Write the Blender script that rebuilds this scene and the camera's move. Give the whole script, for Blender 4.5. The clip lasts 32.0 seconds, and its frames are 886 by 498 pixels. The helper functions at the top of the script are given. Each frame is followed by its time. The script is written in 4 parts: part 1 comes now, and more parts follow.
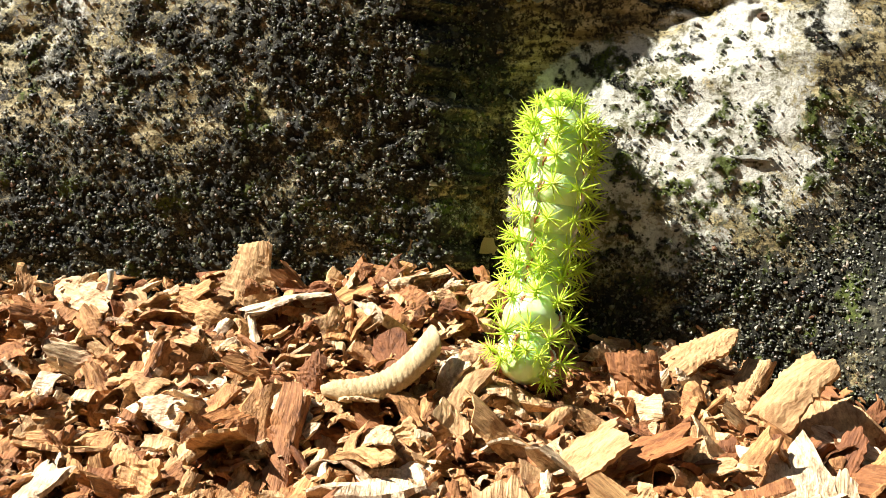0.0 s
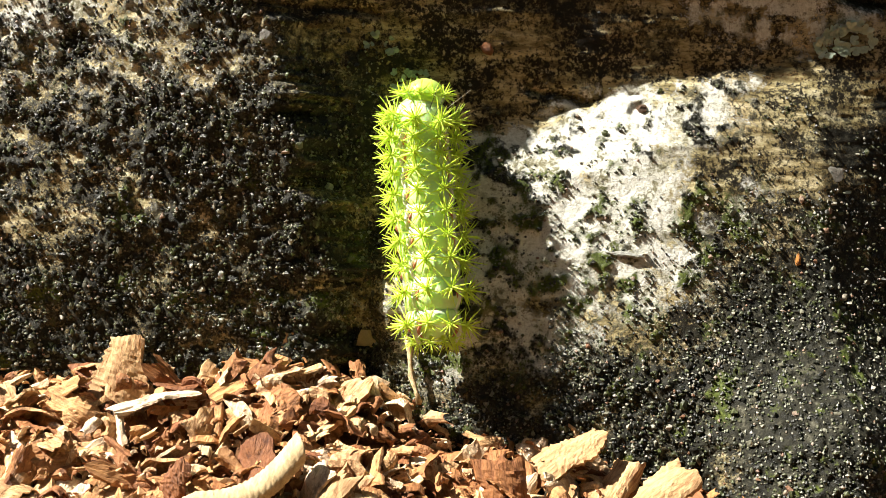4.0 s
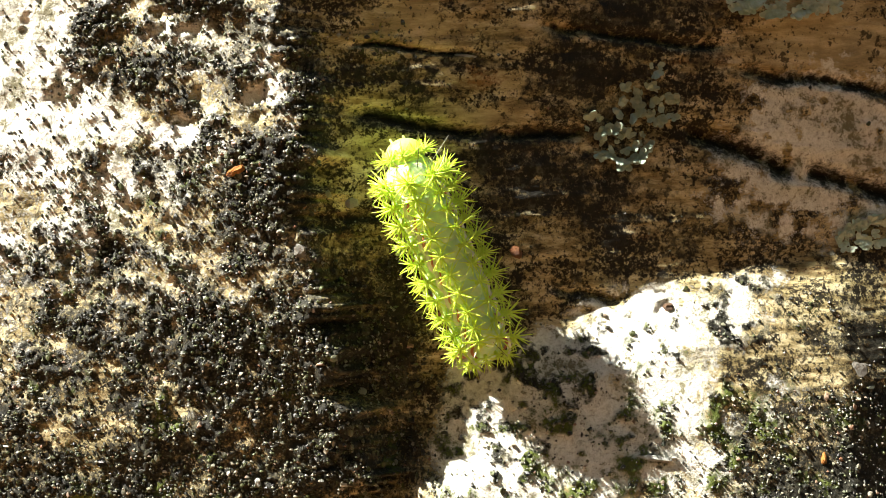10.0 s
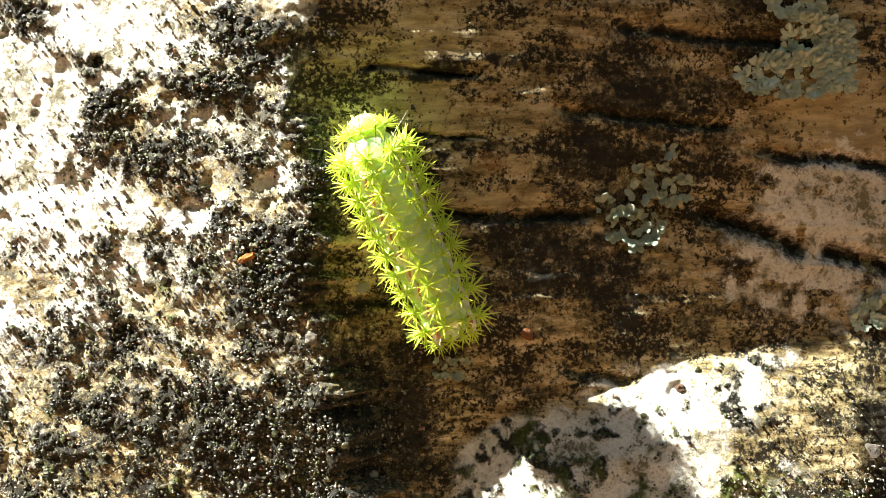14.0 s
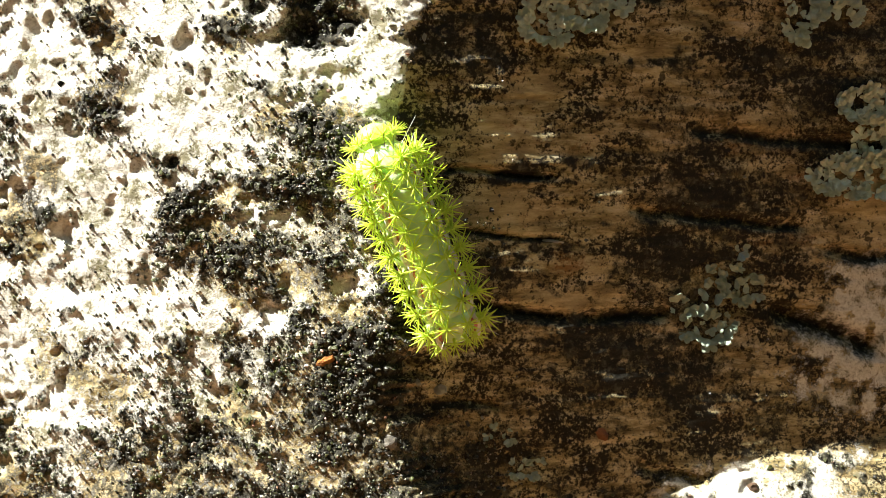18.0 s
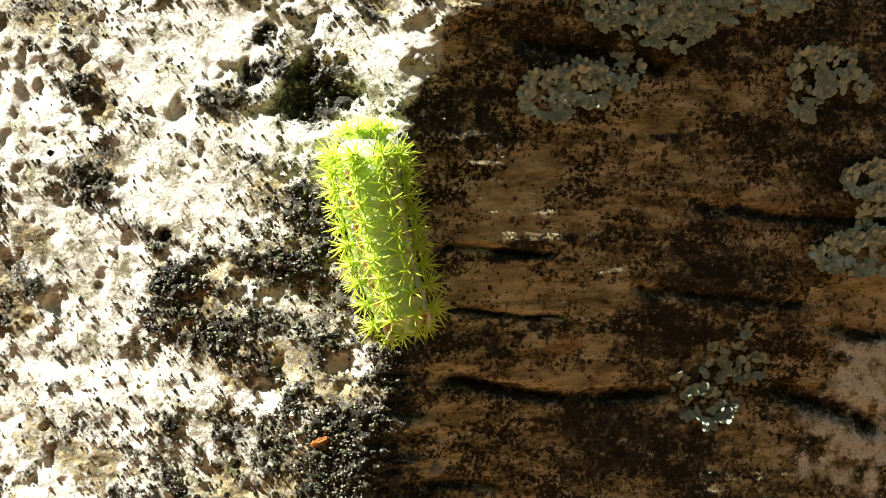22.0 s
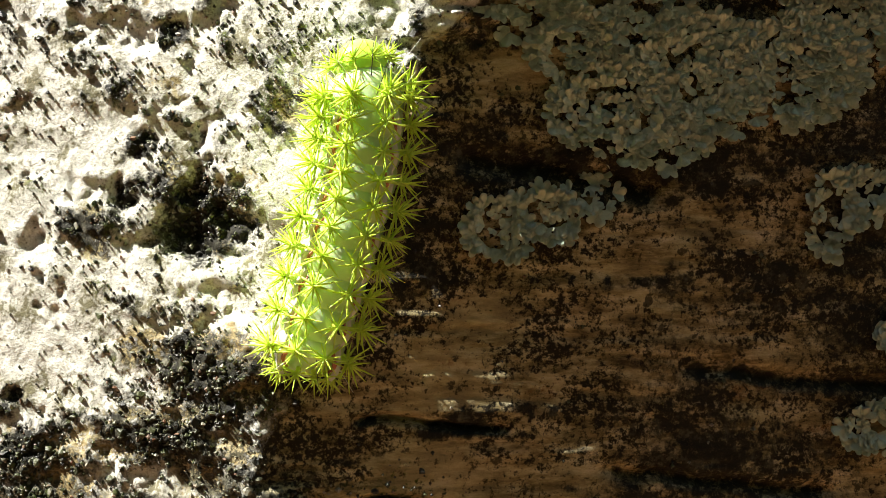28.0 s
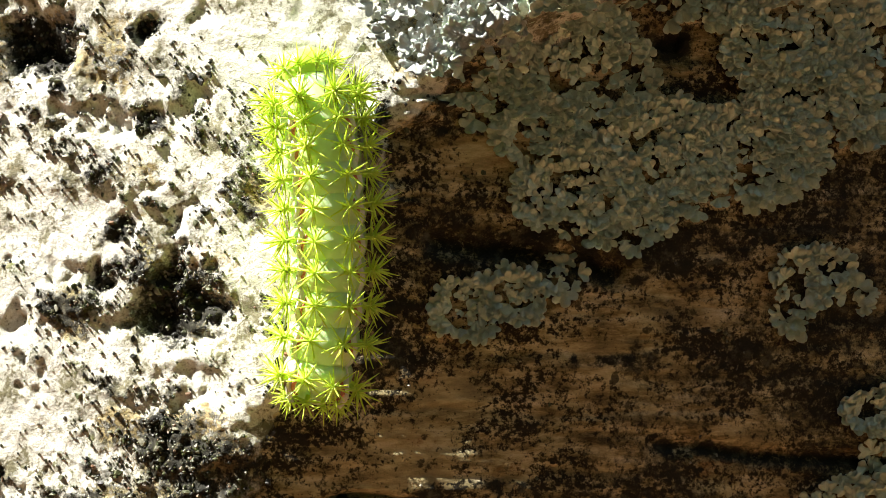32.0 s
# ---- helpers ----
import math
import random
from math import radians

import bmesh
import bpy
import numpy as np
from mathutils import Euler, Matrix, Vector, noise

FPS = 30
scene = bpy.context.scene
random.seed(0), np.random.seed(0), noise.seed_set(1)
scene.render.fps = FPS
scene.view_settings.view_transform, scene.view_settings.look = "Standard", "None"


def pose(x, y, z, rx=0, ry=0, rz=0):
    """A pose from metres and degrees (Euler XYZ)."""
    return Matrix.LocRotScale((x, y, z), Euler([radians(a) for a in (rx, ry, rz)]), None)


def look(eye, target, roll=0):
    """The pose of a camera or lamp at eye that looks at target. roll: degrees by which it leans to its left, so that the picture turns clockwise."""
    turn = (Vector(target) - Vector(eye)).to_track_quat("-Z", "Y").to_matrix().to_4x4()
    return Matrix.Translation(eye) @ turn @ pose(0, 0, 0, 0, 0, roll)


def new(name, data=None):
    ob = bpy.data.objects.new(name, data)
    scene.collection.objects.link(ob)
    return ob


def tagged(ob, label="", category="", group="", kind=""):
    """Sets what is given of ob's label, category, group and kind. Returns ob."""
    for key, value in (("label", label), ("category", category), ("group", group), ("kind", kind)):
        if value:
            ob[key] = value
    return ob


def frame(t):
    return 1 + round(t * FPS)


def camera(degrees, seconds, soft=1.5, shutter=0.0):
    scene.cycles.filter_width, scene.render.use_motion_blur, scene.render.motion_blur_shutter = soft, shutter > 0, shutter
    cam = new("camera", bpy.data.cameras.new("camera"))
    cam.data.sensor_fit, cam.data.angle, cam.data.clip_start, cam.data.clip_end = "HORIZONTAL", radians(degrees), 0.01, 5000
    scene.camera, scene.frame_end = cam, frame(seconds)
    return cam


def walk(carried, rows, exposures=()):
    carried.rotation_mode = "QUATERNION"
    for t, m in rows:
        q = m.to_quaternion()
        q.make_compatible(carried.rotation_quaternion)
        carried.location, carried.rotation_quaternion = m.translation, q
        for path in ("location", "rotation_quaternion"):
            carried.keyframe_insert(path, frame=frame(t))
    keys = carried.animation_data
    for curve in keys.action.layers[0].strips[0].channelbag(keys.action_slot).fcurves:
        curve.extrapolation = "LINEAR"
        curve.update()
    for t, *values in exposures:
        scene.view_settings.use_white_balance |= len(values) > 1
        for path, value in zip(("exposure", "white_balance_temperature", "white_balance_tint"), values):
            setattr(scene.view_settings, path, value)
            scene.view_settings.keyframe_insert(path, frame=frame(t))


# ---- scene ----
# The log's face leans back; the log's own space has x along it, z up its face and y into it.
LEAN = pose(0, 0, 0.0109, -25)
PATH = [
    (0, LEAN @ pose(0.0366, -0.2013, 0.0054, 89.56, 0.02, 4.99)),
    (0.5, LEAN @ pose(0.0429, -0.2000, 0.0067, 89.93, -0.11, 4.05)),
    (1, LEAN @ pose(0.0409, -0.2006, 0.0108, 90.48, -0.15, 4.83)),
    (1.5, LEAN @ pose(0.0403, -0.2008, 0.0078, 89.88, -0.32, 4.64)),
    (2, LEAN @ pose(0.0434, -0.1997, 0.0075, 89.86, -0.29, 3.98)),
    (2.5, LEAN @ pose(0.0435, -0.1998, 0.0081, 90.21, -0.47, 3.75)),
    (4.5, LEAN @ pose(0.0499, -0.1995, 0.0283, 88.69, -0.17, 2.38)),
    (5, LEAN @ pose(0.0484, -0.2006, 0.0335, 88.89, -0.00, 2.33)),
    (5.5, LEAN @ pose(0.0498, -0.2008, 0.0427, 89.49, 0.38, 2.63)),
    (6, LEAN @ pose(0.0491, -0.2003, 0.0425, 89.11, 0.34, 2.67)),
    (6.5, LEAN @ pose(0.0498, -0.2003, 0.0444, 89.04, 0.54, 2.65)),
    (7, LEAN @ pose(0.0470, -0.2009, 0.0484, 89.35, 0.66, 2.59)),
    (7.5, LEAN @ pose(0.0422, -0.2017, 0.0518, 89.34, 0.58, 2.68)),
    (8, LEAN @ pose(0.0418, -0.2018, 0.0522, 88.98, 0.45, 2.34)),
    (8.5, LEAN @ pose(0.0401, -0.2025, 0.0559, 89.19, 0.43, 2.48)),
    (9, LEAN @ pose(0.0404, -0.2022, 0.0542, 88.88, 0.35, 2.26)),
    (9.5, LEAN @ pose(0.0422, -0.2025, 0.0539, 89.09, 0.27, 2.43)),
    (10, LEAN @ pose(0.0438, -0.2024, 0.0578, 89.11, 0.28, 2.62)),
    (10.5, LEAN @ pose(0.0459, -0.2014, 0.0562, 88.68, 0.42, 2.77)),
    (11, LEAN @ pose(0.0446, -0.2013, 0.0592, 88.60, 0.39, 2.99)),
    (11.5, LEAN @ pose(0.0474, -0.2021, 0.0667, 88.53, 0.52, 3.66)),
    (12, LEAN @ pose(0.0460, -0.2026, 0.0709, 88.31, 0.40, 4.07)),
    (12.5, LEAN @ pose(0.0496, -0.2017, 0.0746, 88.07, 0.45, 3.64)),
    (13, LEAN @ pose(0.0526, -0.2007, 0.0752, 87.72, 0.45, 3.21)),
    (13.5, LEAN @ pose(0.0486, -0.2014, 0.0755, 87.65, 0.28, 3.52)),
    (15.5, LEAN @ pose(0.0394, -0.2030, 0.0865, 88.45, 0.52, 3.82)),
    (16, LEAN @ pose(0.0274, -0.2044, 0.0886, 88.84, 0.25, 3.49)),
    (16.5, LEAN @ pose(0.0220, -0.2038, 0.0896, 89.28, 0.00, 2.82)),
    (17, LEAN @ pose(0.0172, -0.2037, 0.0895, 89.81, -0.03, 2.68)),
    (17.5, LEAN @ pose(0.0154, -0.2028, 0.0896, 89.00, -0.23, 2.53)),
    (18, LEAN @ pose(0.0276, -0.2027, 0.0902, 88.99, 0.33, 2.26)),
    (18.5, LEAN @ pose(0.0335, -0.2020, 0.0892, 89.48, 0.69, 2.17)),
    (19, LEAN @ pose(0.0363, -0.2013, 0.0898, 89.54, 0.77, 2.26)),
    (19.5, LEAN @ pose(0.0346, -0.2010, 0.0923, 89.24, 0.64, 2.11)),
    (20, LEAN @ pose(0.0295, -0.2005, 0.0977, 88.69, 0.27, 2.39)),
    (20.5, LEAN @ pose(0.0264, -0.1994, 0.1003, 88.93, 0.17, 2.16)),
    (21, LEAN @ pose(0.0225, -0.1994, 0.1046, 88.45, 0.04, 2.07)),
    (21.5, LEAN @ pose(0.0224, -0.1983, 0.1056, 88.36, -0.10, 1.67)),
    (22, LEAN @ pose(0.0263, -0.1985, 0.1049, 88.50, -0.10, 1.81)),
    (22.5, LEAN @ pose(0.0241, -0.1983, 0.1054, 88.77, 0.02, 1.79)),
    (23, LEAN @ pose(0.0192, -0.1914, 0.1067, 89.56, -0.02, 1.58)),
    (23.5, LEAN @ pose(0.0190, -0.1651, 0.1037, 90.36, -0.01, 2.52)),
    (24, LEAN @ pose(0.0157, -0.1623, 0.1064, 89.44, -0.29, 2.14)),
    (24.5, LEAN @ pose(0.0137, -0.1623, 0.1078, 88.96, -0.42, 1.73)),
    (25, LEAN @ pose(0.0161, -0.1611, 0.1101, 89.59, -0.38, 1.84)),
    (25.5, LEAN @ pose(0.0228, -0.1611, 0.1123, 89.67, -0.34, 1.93)),
    (26, LEAN @ pose(0.0242, -0.1603, 0.1146, 89.71, -0.33, 2.24)),
    (26.5, LEAN @ pose(0.0274, -0.1595, 0.1178, 90.11, -0.48, 2.19)),
    (28.5, LEAN @ pose(0.0392, -0.1548, 0.1254, 89.58, -1.04, 3.29)),
    (29, LEAN @ pose(0.0386, -0.1553, 0.1279, 90.40, -0.99, 3.56)),
    (29.5, LEAN @ pose(0.0401, -0.1566, 0.1282, 90.73, -0.95, 3.76)),
    (30, LEAN @ pose(0.0432, -0.1581, 0.1305, 91.13, -0.81, 3.60)),
    (30.5, LEAN @ pose(0.0454, -0.1591, 0.1326, 91.36, -0.85, 3.72)),
    (31, LEAN @ pose(0.0469, -0.1584, 0.1328, 91.19, -0.61, 3.87)),
    (31.5, LEAN @ pose(0.0441, -0.1586, 0.1355, 92.04, -0.51, 3.84)),
    (32, LEAN @ pose(0.0451, -0.1586, 0.1299, 91.16, -0.63, 3.95)),
]
EXPOSURES = [(0, 1.48), (2.5, 1.50), (6, 1.98), (11, 2.44), (13, 2.64), (16, 2.42), (18, 2.24), (20.5, 2.26), (22, 2.00), (24, 1.66), (26, 1.62), (30, 1.84), (32, 1.95)]
cam = camera(41, 32.0, soft=0.75)
walk(cam, PATH, EXPOSURES)

# ---- world and sun ----
SUN = LEAN.to_3x3() @ Vector((-0.62, -0.165, 0.75)).normalized()
world = bpy.data.worlds.new("world")
scene.world = world
world.use_nodes = True
sky = world.node_tree.nodes.new("ShaderNodeTexSky")
sky.sky_type, sky.sun_disc = "NISHITA", False
sky.sun_elevation = math.asin(SUN.z)
sky.sun_rotation = math.atan2(SUN.x, SUN.y)
background = world.node_tree.nodes["Background"]
background.inputs["Strength"].default_value = 0.041
world.node_tree.links.new(sky.outputs[0], background.inputs["Color"])
lamp = bpy.data.lights.new("sun", "SUN")
lamp.energy, lamp.angle, lamp.color = 5.0, radians(0.5), (1.0, 0.95, 0.86)
sun = new("sun", lamp)
sun.matrix_world = look(SUN * 3, (0, 0, 0))


# ---- materials ----
def material(name, rough=0.7, spec=0.4):
    m = bpy.data.materials.new(name)
    m.use_nodes = True
    n, l = m.node_tree.nodes, m.node_tree.links
    b = n["Principled BSDF"]
    b.inputs["Roughness"].default_value = rough
    b.inputs["Specular IOR Level"].default_value = spec
    return m, n, l, b


def coords(n, l, stretch=(1, 1, 1), kind="Object"):
    c, mp = n.new("ShaderNodeTexCoord"), n.new("ShaderNodeMapping")
    mp.inputs["Scale"].default_value = stretch
    l.new(c.outputs[kind], mp.inputs["Vector"])
    return mp.outputs[0]


def noise_tex(n, l, vec, scale, detail=5, rough=0.6, distort=0.0):
    t = n.new("ShaderNodeTexNoise")
    for key, v in (("Scale", scale), ("Detail", detail), ("Roughness", rough), ("Distortion", distort)):
        t.inputs[key].default_value = v
    l.new(vec, t.inputs["Vector"])
    return t.outputs["Fac"]


def ramp(n, l, fac, stops):
    r = n.new("ShaderNodeValToRGB")
    e = r.color_ramp.elements
    while len(e) < len(stops):
        e.new(0.5)
    for el, (p, c) in zip(e, stops):
        el.position, el.color = p, (*c, 1) if len(c) == 3 else c
    l.new(fac, r.inputs[0])
    return r.outputs[0]


def grey(v):
    return (v, v, v)


def blend(n, l, fac, a, b, mode="MIX"):
    x = n.new("ShaderNodeMix")
    x.data_type, x.blend_type = "RGBA", mode
    for socket, v in ((x.inputs[0], fac), (x.inputs[6], a), (x.inputs[7], b)):
        if hasattr(v, "links"):
            l.new(v, socket)
        else:
            socket.default_value = v if isinstance(v, float) else (*v, 1)
    return x.outputs[2]


def bump(n, l, b, height, strength, distance):
    k = n.new("ShaderNodeBump")
    k.inputs["Strength"].default_value, k.inputs["Distance"].default_value = strength, distance
    l.new(height, k.inputs["Height"])
    l.new(k.outputs[0], b.inputs["Normal"])


def grainy(n, l, fac, fine, amount, low=0.42, high=0.58):
    """A mask whose edge is broken up by a fine noise."""
    shift = n.new("ShaderNodeMath")
    shift.operation = "MULTIPLY_ADD"
    l.new(fine, shift.inputs[0])
    shift.inputs[1].default_value = amount
    add = n.new("ShaderNodeMath")
    add.operation = "ADD"
    l.new(shift.outputs[0], add.inputs[0])
    l.new(fac, add.inputs[1])
    shift.inputs[2].default_value = -amount * 0.5
    return ramp(n, l, add.outputs[0], [(low, grey(0.0)), (high, grey(1.0))])


def log_material():
    m, n, l, b = material("weathered_log_surface", 0.6, 0.16)
    flat = coords(n, l)
    grain = coords(n, l, (0.22, 1, 1))
    mask = n.new("ShaderNodeAttribute")
    mask.attribute_name = "cover"
    sep = n.new("ShaderNodeSeparateColor")
    l.new(mask.outputs["Color"], sep.inputs[0])
    fine = noise_tex(n, l, flat, 1300, 5, 0.75)
    mid = noise_tex(n, l, flat, 480, 5, 0.7)
    streak = noise_tex(n, l, grain, 520, 6, 0.7)
    wood = ramp(n, l, streak, [(0.32, (0.070, 0.050, 0.022)), (0.46, (0.28, 0.215, 0.098)), (0.56, (0.50, 0.415, 0.235)), (0.69, (0.70, 0.61, 0.42))])
    tint = ramp(n, l, noise_tex(n, l, flat, 60, 3), [(0.42, grey(0.0)), (0.62, grey(0.8))])
    wood = blend(n, l, tint, wood, blend(n, l, 1.0, wood, (0.97, 1.05, 1.02), "MULTIPLY"))
    rust = grainy(n, l, noise_tex(n, l, grain, 150, 3), fine, 0.5, 0.63, 0.73)
    wood = blend(n, l, rust, wood, (0.22, 0.115, 0.038))
    clean = n.new("ShaderNodeMath")
    clean.operation = "MULTIPLY_ADD"
    l.new(mask.outputs["Alpha"], clean.inputs[0])
    clean.inputs[1].default_value = -0.20
    l.new(noise_tex(n, l, coords(n, l, (0.6, 1, 1)), 170, 6, 0.72), clean.inputs[2])
    blot = grainy(n, l, clean.outputs[0], fine, 1.1, 0.45, 0.56)
    wood = blend(n, l, ramp(n, l, mask.outputs["Alpha"], [(0.1, grey(0.0)), (0.9, grey(0.45))]), wood, (0.54, 0.45, 0.25))
    wood = blend(n, l, blot, wood, (0.016, 0.013, 0.007))
    spot = ramp(n, l, mid, [(0.58, grey(0.0)), (0.63, grey(0.85))])
    wood = blend(n, l, spot, wood, (0.026, 0.020, 0.011))
    pale = ramp(n, l, fine, [(0.30, (0.27, 0.25, 0.20)), (0.42, (0.60, 0.59, 0.50)), (0.58, (0.80, 0.795, 0.72))])
    tarn = grainy(n, l, noise_tex(n, l, flat, 170, 4, 0.65), fine, 0.8, 0.52, 0.64)
    pale = blend(n, l, tarn, pale, (0.20, 0.185, 0.11))
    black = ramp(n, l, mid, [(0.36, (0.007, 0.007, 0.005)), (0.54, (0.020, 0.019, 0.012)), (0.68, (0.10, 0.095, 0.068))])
    green = ramp(n, l, fine, [(0.3, (0.016, 0.026, 0.005)), (0.7, (0.12, 0.15, 0.03))])
    colour = blend(n, l, grainy(n, l, sep.outputs[0], fine, 0.9), wood, pale)
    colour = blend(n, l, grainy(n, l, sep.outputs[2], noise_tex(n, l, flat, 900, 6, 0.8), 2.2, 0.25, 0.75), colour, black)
    colour = blend(n, l, grainy(n, l, sep.outputs[1], fine, 1.8, 0.30, 0.80), colour, green)
    l.new(colour, b.inputs["Base Color"])
    l.new(ramp(n, l, mid, [(0.35, grey(0.32)), (0.6, grey(0.85))]), b.inputs["Roughness"])
    both = n.new("ShaderNodeMath")
    both.operation = "ADD"
    l.new(mid, both.inputs[0])
    l.new(fine, both.inputs[1])
    bump(n, l, b, both.outputs[0], 0.6, 0.0006)
    return m


def grain_material():
    m, n, l, b = material("crust_grain", 0.42, 0.45)
    fac = island_fac(n)
    c = ramp(n, l, fac, [(0.0, (0.008, 0.008, 0.006)), (0.36, (0.022, 0.023, 0.014)), (0.58, (0.052, 0.064, 0.018)), (0.78, (0.12, 0.122, 0.078)), (0.93, (0.28, 0.27, 0.21)), (0.97, (0.17, 0.075, 0.035)), (1.0, (0.42, 0.41, 0.35))])
    l.new(c, b.inputs["Base Color"])
    bump(n, l, b, noise_tex(n, l, coords(n, l), 2600, 3), 0.6, 0.0003)
    return m


def random_fac(n):
    return n.new("ShaderNodeObjectInfo").outputs["Random"]


def island_fac(n):
    return n.new("ShaderNodeNewGeometry").outputs["Random Per Island"]


def chip_material(island):
    m, n, l, b = material("wood_chip_litter_surface" if island else "wood_chip_surface", 0.62, 0.3)
    fac = island_fac(n) if island else random_fac(n)
    tone = ramp(n, l, fac, [(0.0, (0.19, 0.070, 0.026)), (0.2, (0.38, 0.17, 0.062)), (0.5, (0.58, 0.325, 0.13)), (0.75, (0.70, 0.475, 0.245)), (1.0, (0.83, 0.70, 0.50))])
    vec = coords(n, l, (1, 0.12, 1))
    fibre = noise_tex(n, l, vec, 1300, 5, 0.65)
    dark = ramp(n, l, fibre, [(0.30, (0.42, 0.33, 0.27)), (0.55, (1, 1, 1))])
    colour = blend(n, l, 1.0, tone, dark, "MULTIPLY")
    mottle = ramp(n, l, noise_tex(n, l, coords(n, l), 520, 6, 0.75), [(0.30, (0.45, 0.36, 0.30)), (0.48, (0.95, 0.92, 0.90)), (0.68, (1.25, 1.28, 1.30))])
    colour = blend(n, l, 1.0, colour, mottle, "MULTIPLY")
    stain = ramp(n, l, noise_tex(n, l, coords(n, l), 170, 4), [(0.50, grey(0.0)), (0.66, grey(0.6))])
    colour = blend(n, l, stain, colour, (0.24, 0.085, 0.03))
    l.new(colour, b.inputs["Base Color"])
    bump(n, l, b, fibre, 0.9, 0.0008)
    return m


def soil_material():
    m, n, l, b = material("litter_soil", 0.9, 0.2)
    v = coords(n, l)
    t = noise_tex(n, l, v, 500, 6, 0.7)
    l.new(ramp(n, l, t, [(0.3, (0.05, 0.022, 0.010)), (0.5, (0.17, 0.075, 0.032)), (0.7, (0.36, 0.19, 0.09))]), b.inputs["Base Color"])
    bump(n, l, b, t, 0.9, 0.002)
    return m


def lichen_material(name, low, high):
    m, n, l, b = material(name, 0.85, 0.2)
    v = coords(n, l)
    t = noise_tex(n, l, v, 900, 5, 0.65)
    c = ramp(n, l, t, [(0.32, low), (0.66, high)])
    c = blend(n, l, ramp(n, l, noise_tex(n, l, coords(n, l, kind="Generated"), 3.0, 3), [(0.45, grey(0.0)), (0.65, grey(0.30))]), c, (0.44, 0.46, 0.26))
    c = blend(n, l, ramp(n, l, random_fac(n), [(0.3, grey(0.0)), (1.0, grey(0.25))]), c, (0.50, 0.60, 0.58))
    l.new(c, b.inputs["Base Color"])
    bump(n, l, b, t, 0.5, 0.0003)
    return m


def skin_material(name, low, high, rough=0.35, sub=0.25, scale=500):
    m, n, l, b = material(name, rough, 0.5)
    v = coords(n, l)
    t = noise_tex(n, l, v, scale, 4)
    c = ramp(n, l, t, [(0.35, low), (0.65, high)])
    l.new(c, b.inputs["Base Color"])
    b.inputs["Subsurface Weight"].default_value = sub
    b.inputs["Coat Weight"].default_value = 0.35 if sub > 0.2 else 0.0
    b.inputs["Coat Roughness"].default_value = 0.22
    b.inputs["Subsurface Radius"].default_value = (0.6, 1.0, 0.15)
    b.inputs["Subsurface Scale"].default_value = 0.002
    bump(n, l, b, t, 0.25, 0.0002)
    return m


def spine_material():
    """Thin yellow-green spines that let the light through."""
    m, n, l, b = material("caterpillar_spine", 0.35, 0.5)
    c = ramp(n, l, noise_tex(n, l, coords(n, l), 500, 3), [(0.35, (0.66, 0.84, 0.06)), (0.65, (0.82, 0.94, 0.20))])
    l.new(c, b.inputs["Base Color"])
    thin, mix = n.new("ShaderNodeBsdfTranslucent"), n.new("ShaderNodeMixShader")
    l.new(c, thin.inputs["Color"])
    mix.inputs[0].default_value = 0.38
    l.new(b.outputs[0], mix.inputs[1])
    l.new(thin.outputs[0], mix.inputs[2])
    l.new(mix.outputs[0], n["Material Output"].inputs["Surface"])
    return m


def back_skin():
    """Green skin, paler and bluish along the middle of the back."""
    m, n, l, b = material("caterpillar_green_skin", 0.3, 0.6)
    v = n.new("ShaderNodeTexCoord").outputs["Object"]
    t = noise_tex(n, l, v, 600, 4)
    sep = n.new("ShaderNodeSeparateXYZ")
    l.new(v, sep.inputs[0])
    wide = n.new("ShaderNodeMath")
    wide.operation = "ABSOLUTE"
    l.new(sep.outputs["X"], wide.inputs[0])
    scaled = n.new("ShaderNodeMath")
    scaled.operation = "MULTIPLY"
    scaled.inputs[1].default_value = 200
    l.new(wide.outputs[0], scaled.inputs[0])
    stripe = ramp(n, l, scaled.outputs[0], [(0.12, grey(0.7)), (0.34, grey(0.0))])
    c = ramp(n, l, t, [(0.35, (0.56, 0.78, 0.22)), (0.65, (0.72, 0.89, 0.44))])
    l.new(blend(n, l, stripe, c, (0.70, 0.90, 0.56)), b.inputs["Base Color"])
    b.inputs["Subsurface Weight"].default_value = 0.4
    b.inputs["Subsurface Radius"].default_value = (0.7, 1.0, 0.35)
    b.inputs["Subsurface Scale"].default_value = 0.0032
    b.inputs["Coat Weight"].default_value = 0.9
    b.inputs["Coat Roughness"].default_value = 0.25
    bump(n, l, b, t, 0.25, 0.0002)
    return m


LOG, GRAIN = log_material(), grain_material()
CHIP, LITTER, SOIL = chip_material(False), chip_material(True), soil_material()
LICHEN = lichen_material("grey_green_lichen", (0.44, 0.55, 0.43), (0.78, 0.88, 0.74))
LICHEN_DULL = lichen_material("dull_green_lichen", (0.20, 0.27, 0.20), (0.46, 0.55, 0.44))
LICHEN_PALE = lichen_material("pale_lichen", (0.45, 0.49, 0.47), (0.74, 0.77, 0.75))
SKIN = back_skin()
SPINE = spine_material()
HEAD = skin_material("caterpillar_head", (0.46, 0.68, 0.10), (0.56, 0.76, 0.16), 0.3)
WHITE_LINE = skin_material("white_side_line", (0.70, 0.68, 0.60), (0.85, 0.83, 0.78), 0.45, 0.1)
RED_LINE = skin_material("red_brown_side_line", (0.44, 0.14, 0.08), (0.58, 0.22, 0.12), 0.45, 0.1)
BRISTLE = skin_material("dark_bristle", (0.015, 0.02, 0.012), (0.03, 0.035, 0.02), 0.4, 0.0)
